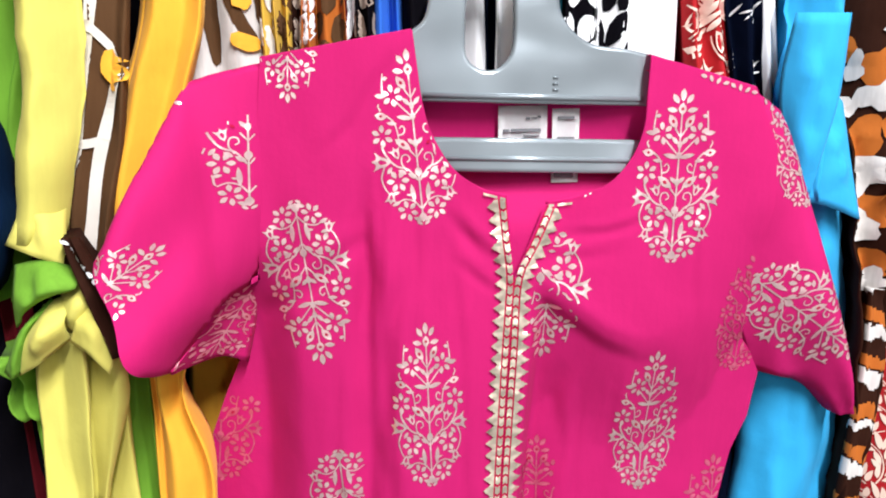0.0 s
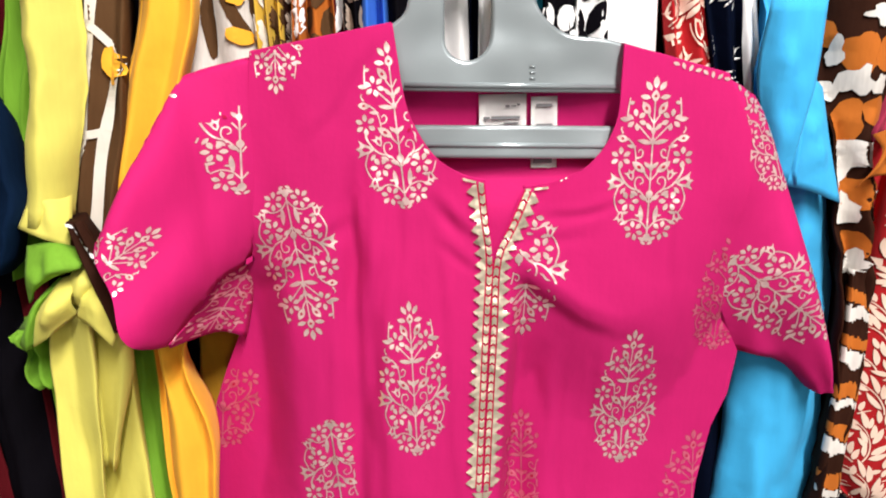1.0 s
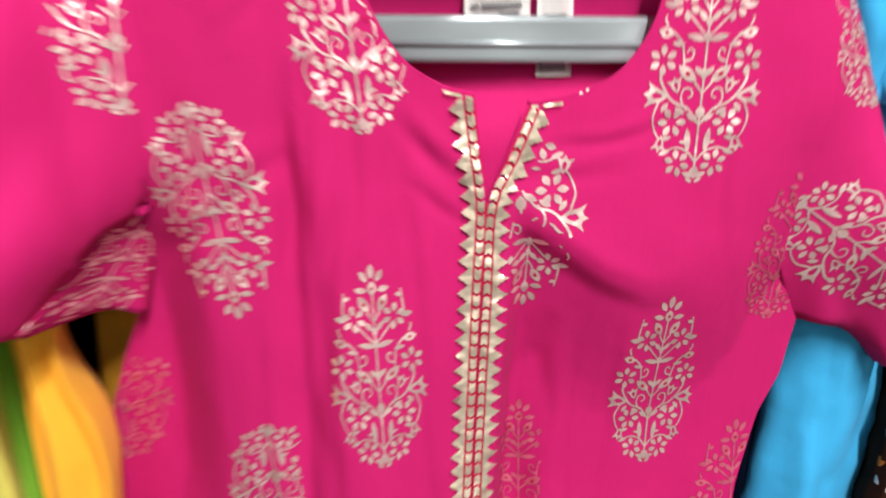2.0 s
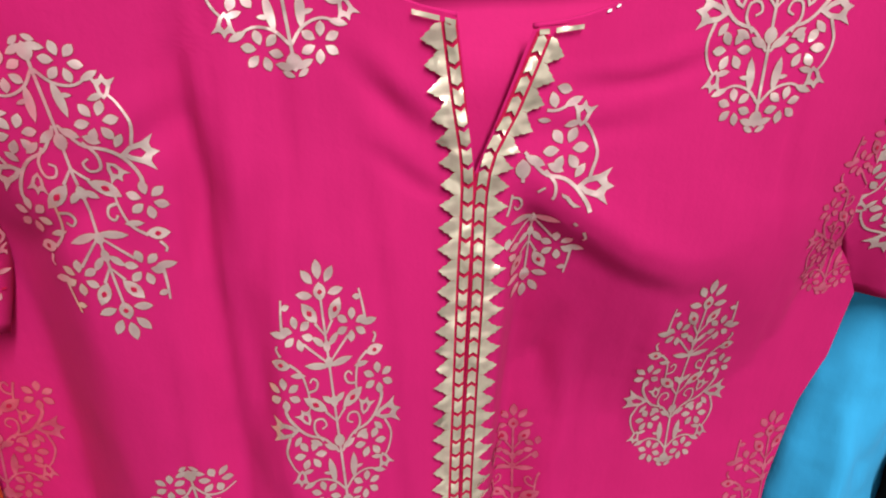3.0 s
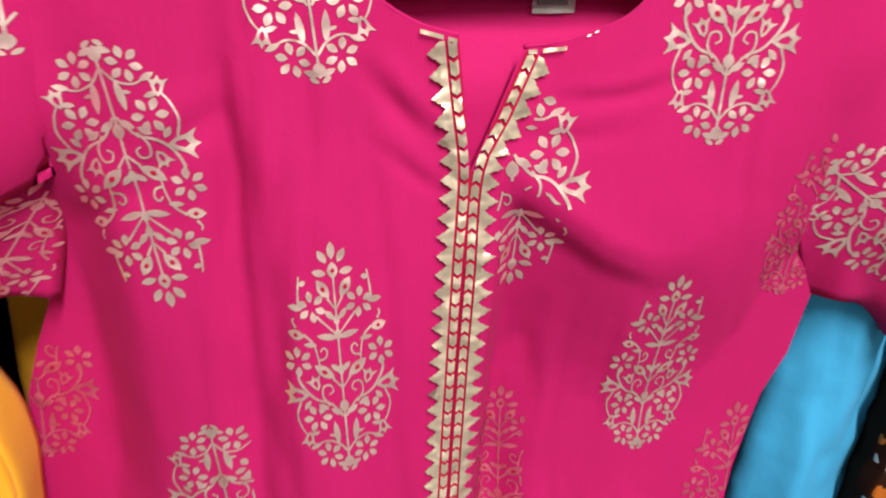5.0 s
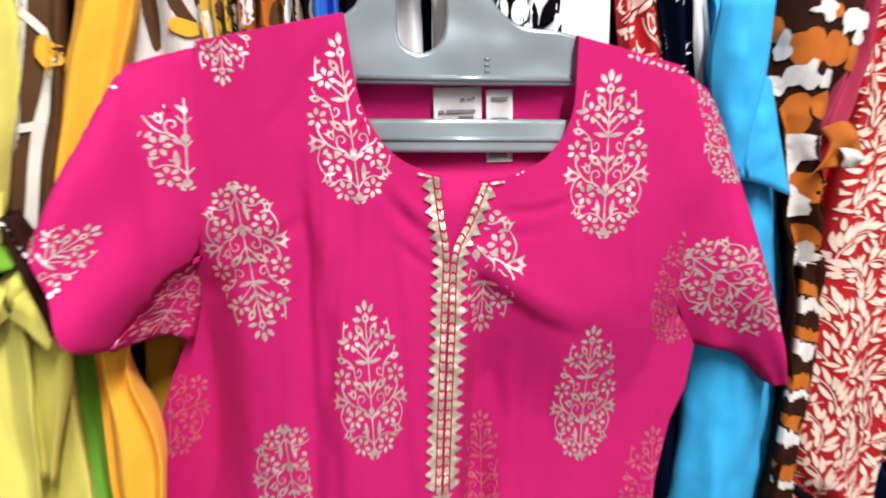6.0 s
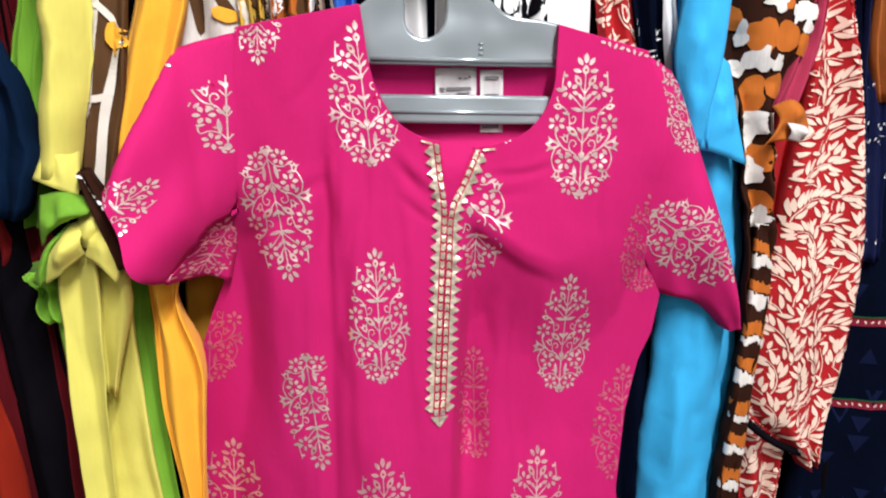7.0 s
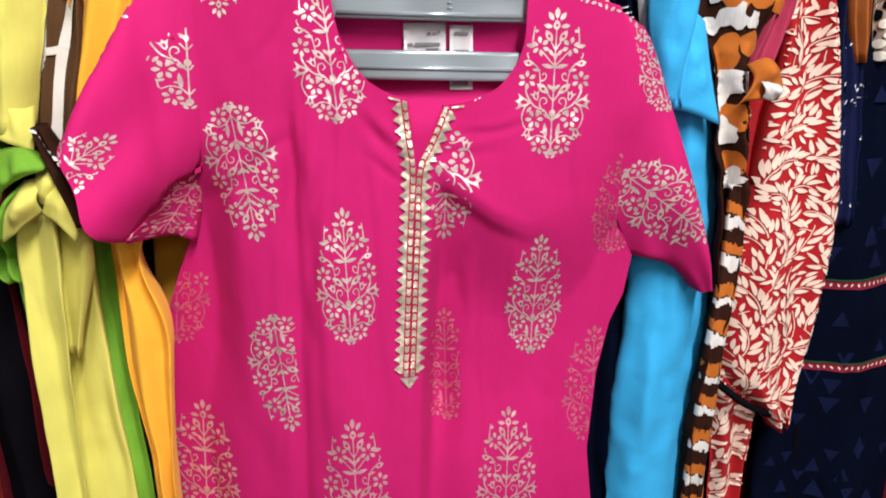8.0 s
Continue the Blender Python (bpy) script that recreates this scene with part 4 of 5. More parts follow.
def spray_print(owner, tree, box, mats, seed, scale=1.0, name="leaf_print"):
    """Curving sprays of slim leaves over a stretch x0, x1, z0, z1, laid so that an even gap stays between them."""
    r = random.Random(seed)
    x0, x1, z0, z1 = box
    ink = Ink()
    cells = collections.defaultdict(list)
    gap = 0.0044 * scale

    def free(pts, own):
        for px, pz in pts:
            cx, cz = int(px // 0.006), int(pz // 0.006)
            for ox, oz, who in (q for i in (-1, 0, 1) for j in (-1, 0, 1) for q in cells[cx + i, cz + j]):
                if who != own and (px - ox) ** 2 + (pz - oz) ** 2 < gap ** 2:
                    return False
        return True

    def leaf(x, z, ln, wd, ang, curl, own):
        a = radians(ang + curl * 0.5)
        pts = [(x + math.sin(a) * ln * f, z + math.cos(a) * ln * f) for f in (0.45, 0.65, 0.85, 1.0)]
        if not free(pts, None):
            return False
        ink.curled(x, z, ln, wd, ang, curl)
        for px, pz in [*pts, (x + math.sin(a) * ln * 0.25, z + math.cos(a) * ln * 0.25)]:
            cells[int(px // 0.006), int(pz // 0.006)].append((px, pz, own))
        return True

    starts = []
    z, row = z0 - 0.02, 0
    while z < z1 + 0.02:
        x = x0 - 0.02 + (row % 2) * 0.017 * scale
        while x < x1 + 0.02:
            starts.append((x + r.uniform(-0.006, 0.006), z + r.uniform(-0.006, 0.006)))
            x += 0.034 * scale
        z += 0.028 * scale
        row += 1
    starts += [(r.uniform(x0, x1), r.uniform(z0, z1)) for k in range(2 * len(starts))]
    for own, (x, z) in enumerate(starts):
        ang, bend = r.uniform(-80, 80), r.choice((-1, 1)) * r.uniform(6, 13)
        side, n = r.choice((-1, 1)), r.randint(7, 11)
        line = [(x, z)]
        for k in range(n):
            a = radians(ang + bend * k)
            x, z = x + math.sin(a) * 0.0062 * scale, z + math.cos(a) * 0.0062 * scale
            mid = (x + math.sin(a) * 0.003, z + math.cos(a) * 0.003)
            if not free([mid], own):
                break
            line.append((x, z))
            cells[int(x // 0.006), int(z // 0.006)].append((x, z, own))
            side = -side
            for sd in (side, -side):
                spread = r.uniform(28, 42)
                leaf(x + sd * math.cos(a) * 0.0015, z - sd * math.sin(a) * 0.0015, r.uniform(0.017, 0.024) * scale, r.uniform(0.0050, 0.0060) * scale, ang + bend * k + sd * spread, -sd * r.uniform(10, 34), own)
        if len(line) > 2:
            ink.stroke(line, 0.0015 * scale, n=2 * len(line))
            leaf(*line[-1], 0.015 * scale, 0.0052 * scale, ang + bend * len(line), bend, own)
    for k in range(int(900000 * (x1 - x0) * (z1 - z0))):
        x, z = r.uniform(x0, x1), r.uniform(z0, z1)
        flow = 150 * noise.noise(Vector((x * 22, z * 22, seed)))
        leaf(x, z, r.uniform(0.012, 0.020) * scale, r.uniform(0.0042, 0.0054) * scale, flow + r.choice((-30, 30)), r.uniform(-35, 35), -1)
    print_on(name, ink, flat, tree, mats, owner, lift=0.0011, steep=0.03)


def patch_print(owner, tree, box, seed, cell, mats, name="patch_print", aspect=1.6, fill=1.0):
    """Dense rounded patches in a loose net: layers cycle through the materials."""
    r = random.Random(seed)
    x0, x1, z0, z1 = box
    ink = Ink()
    z, row = z0, 0
    while z < z1:
        x = x0 + (row % 2) * cell * 0.5
        while x < x1:
            blob(ink, x + r.uniform(-0.15, 0.15) * cell, z + r.uniform(-0.2, 0.2) * cell, cell * fill * r.uniform(0.34, 0.46), cell * aspect * fill * r.uniform(0.36, 0.48), r.uniform(-0.5, 0.5), r.random() * 9, layer=r.randint(1, len(mats)))
            x += cell
        z += cell * aspect * 0.78
        row += 1
    print_on(name, ink, flat, tree, mats, owner, lift=0.0008)


def drape(parent, name, mat, a, b, c, d, seed, label=""):
    """A loose turned piece of cloth between four edges, with its own thickness."""
    grid = coons(a, b, c, d, 14, 14)
    for j, row in enumerate(grid):
        for i, p in enumerate(row):
            k = math.sin(math.pi * i / 14) * math.sin(math.pi * j / 14)
            p.y += 0.008 * k * noise.noise(Vector((p.x * 70, p.z * 55, seed))) + 0.003 * k * noise.noise(Vector((p.x * 160, p.z * 120, seed))) - 0.003 * k
    bm = bmesh.new()
    grid_bm(bm, grid)
    bmesh.ops.recalc_face_normals(bm, faces=bm.faces)
    bmesh.ops.solidify(bm, geom=bm.faces[:], thickness=0.0012)
    return part(name, bm, mat, parent, label)


# underside of the tunic's sleeve, in its own shade
fold = drape(tunic, "sleeve_underside", PINK, [(-0.0770, 0.4290, 1.3990), (-0.0845, 0.4180, 1.3915), (-0.0911, 0.4030, 1.3850), (-0.1026, 0.3850, 1.3700), (-0.1095, 0.3680, 1.3612)], [(-0.0830, 0.4330, 1.3415), (-0.0930, 0.4220, 1.3500), (-0.0990, 0.4120, 1.3528), (-0.1060, 0.3960, 1.3545), (-0.1110, 0.3720, 1.3580)], [(-0.0770, 0.4290, 1.3990), (-0.0775, 0.4380, 1.3700), (-0.0830, 0.4330, 1.3415)], [(-0.1095, 0.3680, 1.3612), (-0.1105, 0.3710, 1.3595), (-0.1110, 0.3720, 1.3580)], 2.7)
SURF["fold"] = BVHTree.FromPolygons([v.co for v in fold.data.vertices], [list(p.vertices) for p in fold.data.polygons])
# the print's shade under the sleeve is put into its foil colour
motif("fold", (-0.0700, 1.3990), (-0.1035, 1.3480), wide=1.2, pigment=DIMMED)

# yellow garment with green lining
g, tr = garment("yellow_kurta", "lime-yellow cotton kurta with green lining, its sleeve turned up", YELLOW, [(1.383, -0.175, -0.154), (1.369, -0.180, -0.153), (1.358, -0.182, -0.153), (1.333, -0.183, -0.155), (1.301, -0.183, -0.157), (1.270, -0.183, -0.159), (1.213, -0.183, -0.162), (1.194, -0.182, -0.162)], 0.372, depth=0.06, amp=0.006, count=1.3, drift=0.3, seed=2.1, foot=0.7, top=False, part_name="front_fold")
garment("fold", "", YELLOW, [(1.367, -0.161, -0.142), (1.354, -0.161, -0.136), (1.330, -0.162, -0.141), (1.301, -0.164, -0.149), (1.275, -0.166, -0.157)], 0.382, depth=0.05, amp=0.004, count=1.2, drift=0.3, seed=3.7, top=False, parent=g, part_name="side_fold")
garment("fold", "", YELLOW, [(1.335, -0.165, -0.144), (1.293, -0.172, -0.143), (1.266, -0.177, -0.142), (1.202, -0.184, -0.139), (1.182, -0.184, -0.138)], 0.398, depth=0.2, amp=0.005, count=1.2, drift=0.2, seed=1.4, foot=0.7, top=False, parent=g, part_name="body")
garment("sleeve", "", YELLOW, [(1.539, -0.174, -0.140), (1.519, -0.175, -0.144), (1.495, -0.176, -0.149), (1.47, -0.179, -0.154), (1.448, -0.185, -0.160), (1.43, -0.191, -0.164)], 0.375, depth=0.10, amp=0.007, count=1.5, drift=1.6, crumple=0.003, seed=4.4, parent=g, part_name="sleeve")
drape(g, "sleeve_hem", YELLOW, [(-0.1867, 0.3940, 1.4554), (-0.1720, 0.3860, 1.4558), (-0.1630, 0.3940, 1.4550)], [(-0.1864, 0.3720, 1.4297), (-0.1709, 0.3660, 1.4248), (-0.1582, 0.3700, 1.4185)], [(-0.1867, 0.3940, 1.4554), (-0.1825, 0.3760, 1.4409), (-0.1864, 0.3720, 1.4297)], [(-0.1630, 0.3940, 1.4550), (-0.1575, 0.3760, 1.4350), (-0.1582, 0.3700, 1.4185)], 6.3)
garment("cuff", "", YELLOW, [(1.408, -0.162, -0.149), (1.396, -0.173, -0.143), (1.381, -0.182, -0.141), (1.367, -0.182, -0.140)], 0.386, depth=0.05, amp=0.008, count=2.2, drift=3.0, crumple=0.006, seed=7.4, parent=g, part_name="turned_cuff", top=False)
drape(g, "cuff_flap", YELLOW, [(-0.1597, 0.3760, 1.4004), (-0.1512, 0.3740, 1.4051), (-0.1432, 0.3760, 1.4008)], [(-0.1576, 0.3660, 1.3795), (-0.1453, 0.3580, 1.3745), (-0.1379, 0.3620, 1.3626)], [(-0.1597, 0.3760, 1.4004), (-0.1524, 0.3620, 1.3918), (-0.1576, 0.3660, 1.3795)], [(-0.1432, 0.3760, 1.4008), (-0.1320, 0.3680, 1.3835), (-0.1379, 0.3620, 1.3626)], 3.0)
drape(g, "cuff_flap", YELLOW, [(-0.1772, 0.3760, 1.3926), (-0.1659, 0.3720, 1.4007), (-0.1573, 0.3760, 1.4026)], [(-0.1857, 0.3680, 1.3616), (-0.1694, 0.3580, 1.3715), (-0.1576, 0.3680, 1.3805)], [(-0.1772, 0.3760, 1.3926), (-0.1808, 0.3660, 1.3801), (-0.1857, 0.3680, 1.3616)], [(-0.1573, 0.3760, 1.4026), (-0.1564, 0.3600, 1.3924), (-0.1576, 0.3680, 1.3805)], 8.0)
drape(g, "cuff_flap", YELLOW, [(-0.1597, 0.3800, 1.4079), (-0.1499, 0.3760, 1.4106), (-0.1466, 0.3800, 1.4031)], [(-0.1633, 0.3720, 1.3879), (-0.1548, 0.3660, 1.3854), (-0.1493, 0.3720, 1.3913)], [(-0.1597, 0.3800, 1.4079), (-0.1617, 0.3700, 1.3995), (-0.1633, 0.3720, 1.3879)], [(-0.1466, 0.3800, 1.4031), (-0.1435, 0.3720, 1.3979), (-0.1493, 0.3720, 1.3913)], 4.4)
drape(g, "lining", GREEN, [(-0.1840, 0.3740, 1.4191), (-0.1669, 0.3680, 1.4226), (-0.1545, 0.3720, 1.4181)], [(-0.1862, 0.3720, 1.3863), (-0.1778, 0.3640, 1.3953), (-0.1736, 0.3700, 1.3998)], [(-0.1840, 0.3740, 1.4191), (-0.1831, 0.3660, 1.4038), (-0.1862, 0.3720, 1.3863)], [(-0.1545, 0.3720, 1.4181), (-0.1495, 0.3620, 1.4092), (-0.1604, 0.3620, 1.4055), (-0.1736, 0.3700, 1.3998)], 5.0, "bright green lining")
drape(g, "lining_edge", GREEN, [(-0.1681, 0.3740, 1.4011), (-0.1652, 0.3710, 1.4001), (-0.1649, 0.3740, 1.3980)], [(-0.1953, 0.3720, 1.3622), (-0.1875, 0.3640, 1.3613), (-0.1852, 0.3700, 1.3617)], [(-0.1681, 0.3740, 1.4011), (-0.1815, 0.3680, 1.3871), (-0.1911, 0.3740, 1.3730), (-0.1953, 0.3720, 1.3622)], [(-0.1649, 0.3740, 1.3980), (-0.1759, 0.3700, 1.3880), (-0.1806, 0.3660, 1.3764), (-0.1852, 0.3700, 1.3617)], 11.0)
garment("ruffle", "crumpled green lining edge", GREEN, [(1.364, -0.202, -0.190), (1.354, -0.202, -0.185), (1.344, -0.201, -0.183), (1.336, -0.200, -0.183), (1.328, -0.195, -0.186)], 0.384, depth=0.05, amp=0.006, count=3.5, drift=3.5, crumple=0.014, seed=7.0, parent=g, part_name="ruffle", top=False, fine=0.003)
garment("edge", "", GREEN, [(1.339, -0.195, -0.187), (1.307, -0.194, -0.186), (1.256, -0.190, -0.186), (1.221, -0.187, -0.183)], 0.395, depth=0.1, amp=0.002, count=1.0, seed=0.5, parent=g, part_name="side_edge", top=False)
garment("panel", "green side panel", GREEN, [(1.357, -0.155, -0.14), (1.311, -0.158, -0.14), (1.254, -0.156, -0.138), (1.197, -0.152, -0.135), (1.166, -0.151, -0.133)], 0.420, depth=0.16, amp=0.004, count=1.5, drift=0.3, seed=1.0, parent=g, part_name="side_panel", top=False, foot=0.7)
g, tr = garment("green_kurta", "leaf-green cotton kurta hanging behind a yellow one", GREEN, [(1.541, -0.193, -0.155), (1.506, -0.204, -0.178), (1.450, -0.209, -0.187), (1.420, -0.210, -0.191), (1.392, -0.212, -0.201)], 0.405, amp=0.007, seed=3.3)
garment("fold", "", GREEN, [(1.540, -0.187, -0.178), (1.509, -0.197, -0.188), (1.477, -0.200, -0.191), (1.433, -0.203, -0.194)], 0.397, depth=0.03, amp=0.003, count=1.0, seed=6.2, parent=g, part_name="side_fold")

# giraffe-spot garments
g, tr = garment("spotted_kurta", "cream kurta printed with brown and orange patches, dark cuff", BROWN, [(1.557, -0.157, -0.123), (1.531, -0.158, -0.126), (1.505, -0.161, -0.129), (1.468, -0.168, -0.136), (1.418, -0.176, -0.147), (1.378, -0.170, -0.148)], 0.396, amp=0.004, drift=0.3, seed=5.2)
ink = Ink()
for line, wide in (([(-0.1403, 1.553), (-0.1436, 1.536), (-0.1489, 1.5117), (-0.1547, 1.4808), (-0.1635, 1.444), (-0.1692, 1.4187)], 0.0042),
    ([(-0.1256, 1.5393), (-0.131, 1.5186), (-0.1383, 1.4974), (-0.1444, 1.4782), (-0.1489, 1.4611), (-0.1526, 1.4387), (-0.1568, 1.4184)], 0.0068),
    ([(-0.1551, 1.4779), (-0.1492, 1.4788), (-0.1427, 1.4806)], 0.0046),
    ([(-0.1443, 1.5394), (-0.1372, 1.5302), (-0.1302, 1.5197)], 0.004),
    ([(-0.1676, 1.4212), (-0.1611, 1.4236), (-0.1553, 1.4209)], 0.004)):
    ink.stroke(line, wide, layer=1, n=40, taper=1.0)
blob(ink, -0.1337, 1.5162, 0.0067, 0.0105, 0.1, 3.1, layer=2, n=18, rough=0.35)
print_on("patch_print", ink, flat, tr, [CREAM, ORANGE], g, lift=0.0012)
g2, tr2 = garment("cuff", "dark brown cuff with a white running stitch", UMBER, [(1.434, -0.156, -0.150), (1.419, -0.153, -0.138), (1.400, -0.147, -0.129), (1.385, -0.140, -0.124), (1.372, -0.134, -0.126)], 0.360, depth=0.04, amp=0.002, seed=2.0, parent=g, part_name="cuff", top=False)
ink = Ink()
ax, az = (-0.1531, 1.4320)
bx, bz = (-0.1286, 1.3762)
for k in range(15):
    t = k / 14
    ink.leaf(ax + (bx - ax) * t + 0.006 * math.sin(math.pi * t), az + (bz - az) * t, 0.0042, 0.0013, 140 + 20 * t)
print_on("stitching", ink, flat, tr2, [WHITE], g2)

g, tr = garment("orange_kurta", "marigold-orange cotton kurta with soft folds", ORANGE, [(1.541, -0.121, -0.087), (1.52, -0.132, -0.094), (1.492, -0.140, -0.104), (1.46, -0.149, -0.113), (1.433, -0.154, -0.120), (1.391, -0.141, -0.097), (1.369, -0.137, -0.105), (1.351, -0.133, -0.114), (1.328, -0.132, -0.118), (1.313, -0.132, -0.110), (1.299, -0.133, -0.103), (1.282, -0.134, -0.099), (1.237, -0.133, -0.104), (1.179, -0.124, -0.109)], 0.404, depth=0.03, amp=0.006, count=2.5, drift=0.7, seed=6.1, foot=0.8)
garment("back", "", ORANGE, [(1.389, -0.134, -0.098), (1.326, -0.138, -0.102), (1.265, -0.142, -0.107), (1.147, -0.140, -0.116)], 0.500, depth=0.05, amp=0.006, count=2.0, seed=1.2, parent=g, part_name="back_panel", top=False, foot=0.8)

# behind the tunic, left shoulder
g, tr = garment("patterned_kurta", "cream kurta with large brown and mustard diamonds", BATIK, [(1.562, -0.114, -0.065), (1.526, -0.120, -0.062), (1.423, -0.113, -0.034)], 0.454, amp=0.005, seed=8.0)
ink = Ink()
for k, (cx, cz, rx, rz, turn, ly) in enumerate([(-0.0947, 1.5427, 0.0053, 0.022, 0.03, 1), (-0.0787, 1.547, 0.0042, 0.0175, 0.5, 1), (-0.107, 1.5481, 0.0038, 0.0103, 0, 2), (-0.0768, 1.5336, 0.0081, 0.0046, -0.25, 4), (-0.078, 1.5583, 0.005, 0.0059, 0, 4), (-0.1131, 1.5274, 0.0045, 0.0077, 0, 3), (-0.1123, 1.5578, 0.0039, 0.0065, 0, 3), (-0.0682, 1.5556, 0.0031, 0.0098, 0, 1), (-0.1168, 1.5438, 0.0029, 0.0109, 0, 1)]):
    blob(ink, cx, cz, rx, rz, turn, k * 2.3, layer=ly, n=18, rough=0.4)
print_on("patch_print", ink, flat, tr, [BROWN, MUSTARD, TAUPE, ORANGE], g, lift=0.0006)

STRIPS = [
    ("mustard_kurta", "mustard and cream printed kurta", MUSTARD, 0.5, 450, 478, CREAM),
    ("olive_kurta", "mustard-yellow kurta seen edge-on", MUSTARD, 0.5, 478, 505, BROWN),
    ("brown_kurta", "dark brown kurta seen edge-on", UMBER, 0.5, 503, 527, TAUPE),
    ("rust_kurta", "rust and white printed kurta seen edge-on", RUST, 0.5, 524, 548, WHITE),
    ("orange_print_kurta", "orange and brown printed kurta seen edge-on", RUST, 0.5, 545, 600, BROWN),
    ("maroon_kurta", "dark red and white kurta seen edge-on", MAROON, 0.5, 597, 624, WHITE),
    ("charcoal_kurta", "charcoal printed kurta seen edge-on", BLACK, 0.5, 620, 652, TAUPE),
    ("royal_blue_kurta", "royal-blue kurta seen edge-on", ROYAL, 0.5, 646, 682, None),
    ("royal_blue_kurta", "royal-blue kurta seen edge-on", ROYAL, 0.5, 678, 706, None),
    ("black_kurta", "black kurta seen edge-on", BLACK, 0.5, 702, 775, None),
    ("white_kurta", "white cotton kurta seen edge-on", WHITE, 0.5, 778, 852, None),
    ("navy_kurta", "navy and black kurta seen edge-on", NAVY, 0.5, 848, 872, None),
    ("white_kurta", "white cotton kurta seen edge-on", WHITE, 0.5, 868, 925, None),
    ("black_kurta", "black kurta seen edge-on", BLACK, 0.5, 920, 955, None),
    ("teal_kurta", "teal printed kurta seen edge-on", TEAL, 0.5, 950, 990, BLACK),
    ("grey_print_kurta", "black and white leaf-printed kurta seen edge-on", BLACK, 0.5, 986, 1048, WHITE),
    ("white_print_kurta", "white kurta with black leaf print", WHITE, 0.5, 1044, 1106, BLACK),
    ("white_kurta", "white cotton kurta seen edge-on", WHITE, 0.5, 1100, 1200, None),
]
STRIP_EDGES = [(1.569, -0.067, -0.058), (1.569, -0.058, -0.049), (1.569, -0.049, -0.041), (1.569, -0.042, -0.034), (1.569, -0.035, -0.017), (1.569, -0.018, -0.008), (1.569, -0.010, 0.001), (1.569, -0.001, 0.012), (1.569, 0.010, 0.020), (1.569, 0.018, 0.044), (1.569, 0.045, 0.070), (1.569, 0.069, 0.077), (1.569, 0.076, 0.096), (1.569, 0.094, 0.107), (1.569, 0.105, 0.119), (1.569, 0.117, 0.139), (1.569, 0.138, 0.160), (1.569, 0.158, 0.194)]
for k, ((name, label, mat, _, _, _, second), (z, a, b)) in enumerate(zip(STRIPS, STRIP_EDGES)):
    g, tr = garment(name, label, mat, [(z, a, b), (1.3, a - 0.004, b + 0.004), (0.8, a - 0.01, b + 0.01)], 0.456 + 0.005 * (k % 3), amp=0.005, count=2.4, seed=k * 1.31)
    if second:
        patch_print(g, tr, (a - 0.005, b + 0.005, 1.45, 1.70), k + 40, 0.012, [second], aspect=2.0)

# behind the right shoulder
g, tr = garment("red_leaf_kurta", "red kurta with blush leaf print, seen edge-on", RED, [(1.570, 0.194, 0.218), (1.518, 0.200, 0.229), (1.433, 0.216, 0.243)], 0.462, amp=0.005, seed=1.9)
spray_print(g, tr, ((0.1920, 1.5632)[0], (0.2266, 1.5632)[0], 1.44, 1.68), [BLUSH], 5, 0.68)
g, tr = garment("navy_print_kurta", "navy kurta with white strokes, seen edge-on", NAVY, [(1.571, 0.218, 0.247), (1.507, 0.231, 0.250), (1.433, 0.239, 0.262)], 0.466, amp=0.006, seed=9.4)
ink = Ink()
for k in range(46):
    x = rng.uniform((0.2199, 1.5637)[0], (0.2469, 1.5637)[0])
    ink.leaf(x, rng.uniform(1.48, 1.64), rng.uniform(0.005, 0.011), 0.0014, rng.choice((25, 35, 75)))
print_on("stroke_print", ink, flat, tr, [WHITE], g)
garment("white_kurta", "white cotton kurta behind a blue one", WHITE, [(1.571, 0.235, 0.256), (1.540, 0.238, 0.261), (1.503, 0.240, 0.265), (1.441, 0.245, 0.279)], 0.47, amp=0.004, seed=2.9)

# bright blue garment
g, tr = garment("blue_kurta", "bright sky-blue cotton kurta", CYAN, [(1.480, 0.261, 0.302), (1.450, 0.265, 0.314), (1.418, 0.267, 0.322), (1.349, 0.262, 0.331), (1.290, 0.259, 0.332), (1.250, 0.258, 0.331), (1.197, 0.253, 0.329), (1.119, 0.251, 0.328)], 0.465, amp=0.009, count=1.7, drift=0.6, crumple=0.003, seed=4.9, foot=0.6)
garment("sleeve", "", CYAN, [(1.541, 0.259, 0.294), (1.518, 0.257, 0.291), (1.497, 0.254, 0.289), (1.489, 0.253, 0.288), (1.460, 0.257, 0.286), (1.433, 0.265, 0.283)], 0.45, depth=0.12, amp=0.010, count=1.4, drift=2.5, crumple=0.004, seed=0.8, parent=g, part_name="sleeve")
drape(g, "sleeve_flap", CYAN, [(0.2550, 0.4400, 1.5485), (0.2646, 0.4320, 1.5476), (0.2892, 0.4400, 1.5483)], [(0.2665, 0.4480, 1.4402), (0.2703, 0.4460, 1.4369), (0.2759, 0.4460, 1.4333)], [(0.2550, 0.4400, 1.5485), (0.2521, 0.4460, 1.4998), (0.2665, 0.4480, 1.4402)], [(0.2892, 0.4400, 1.5483), (0.2839, 0.4360, 1.4989), (0.2790, 0.4400, 1.4642), (0.2759, 0.4460, 1.4333)], 2.0)
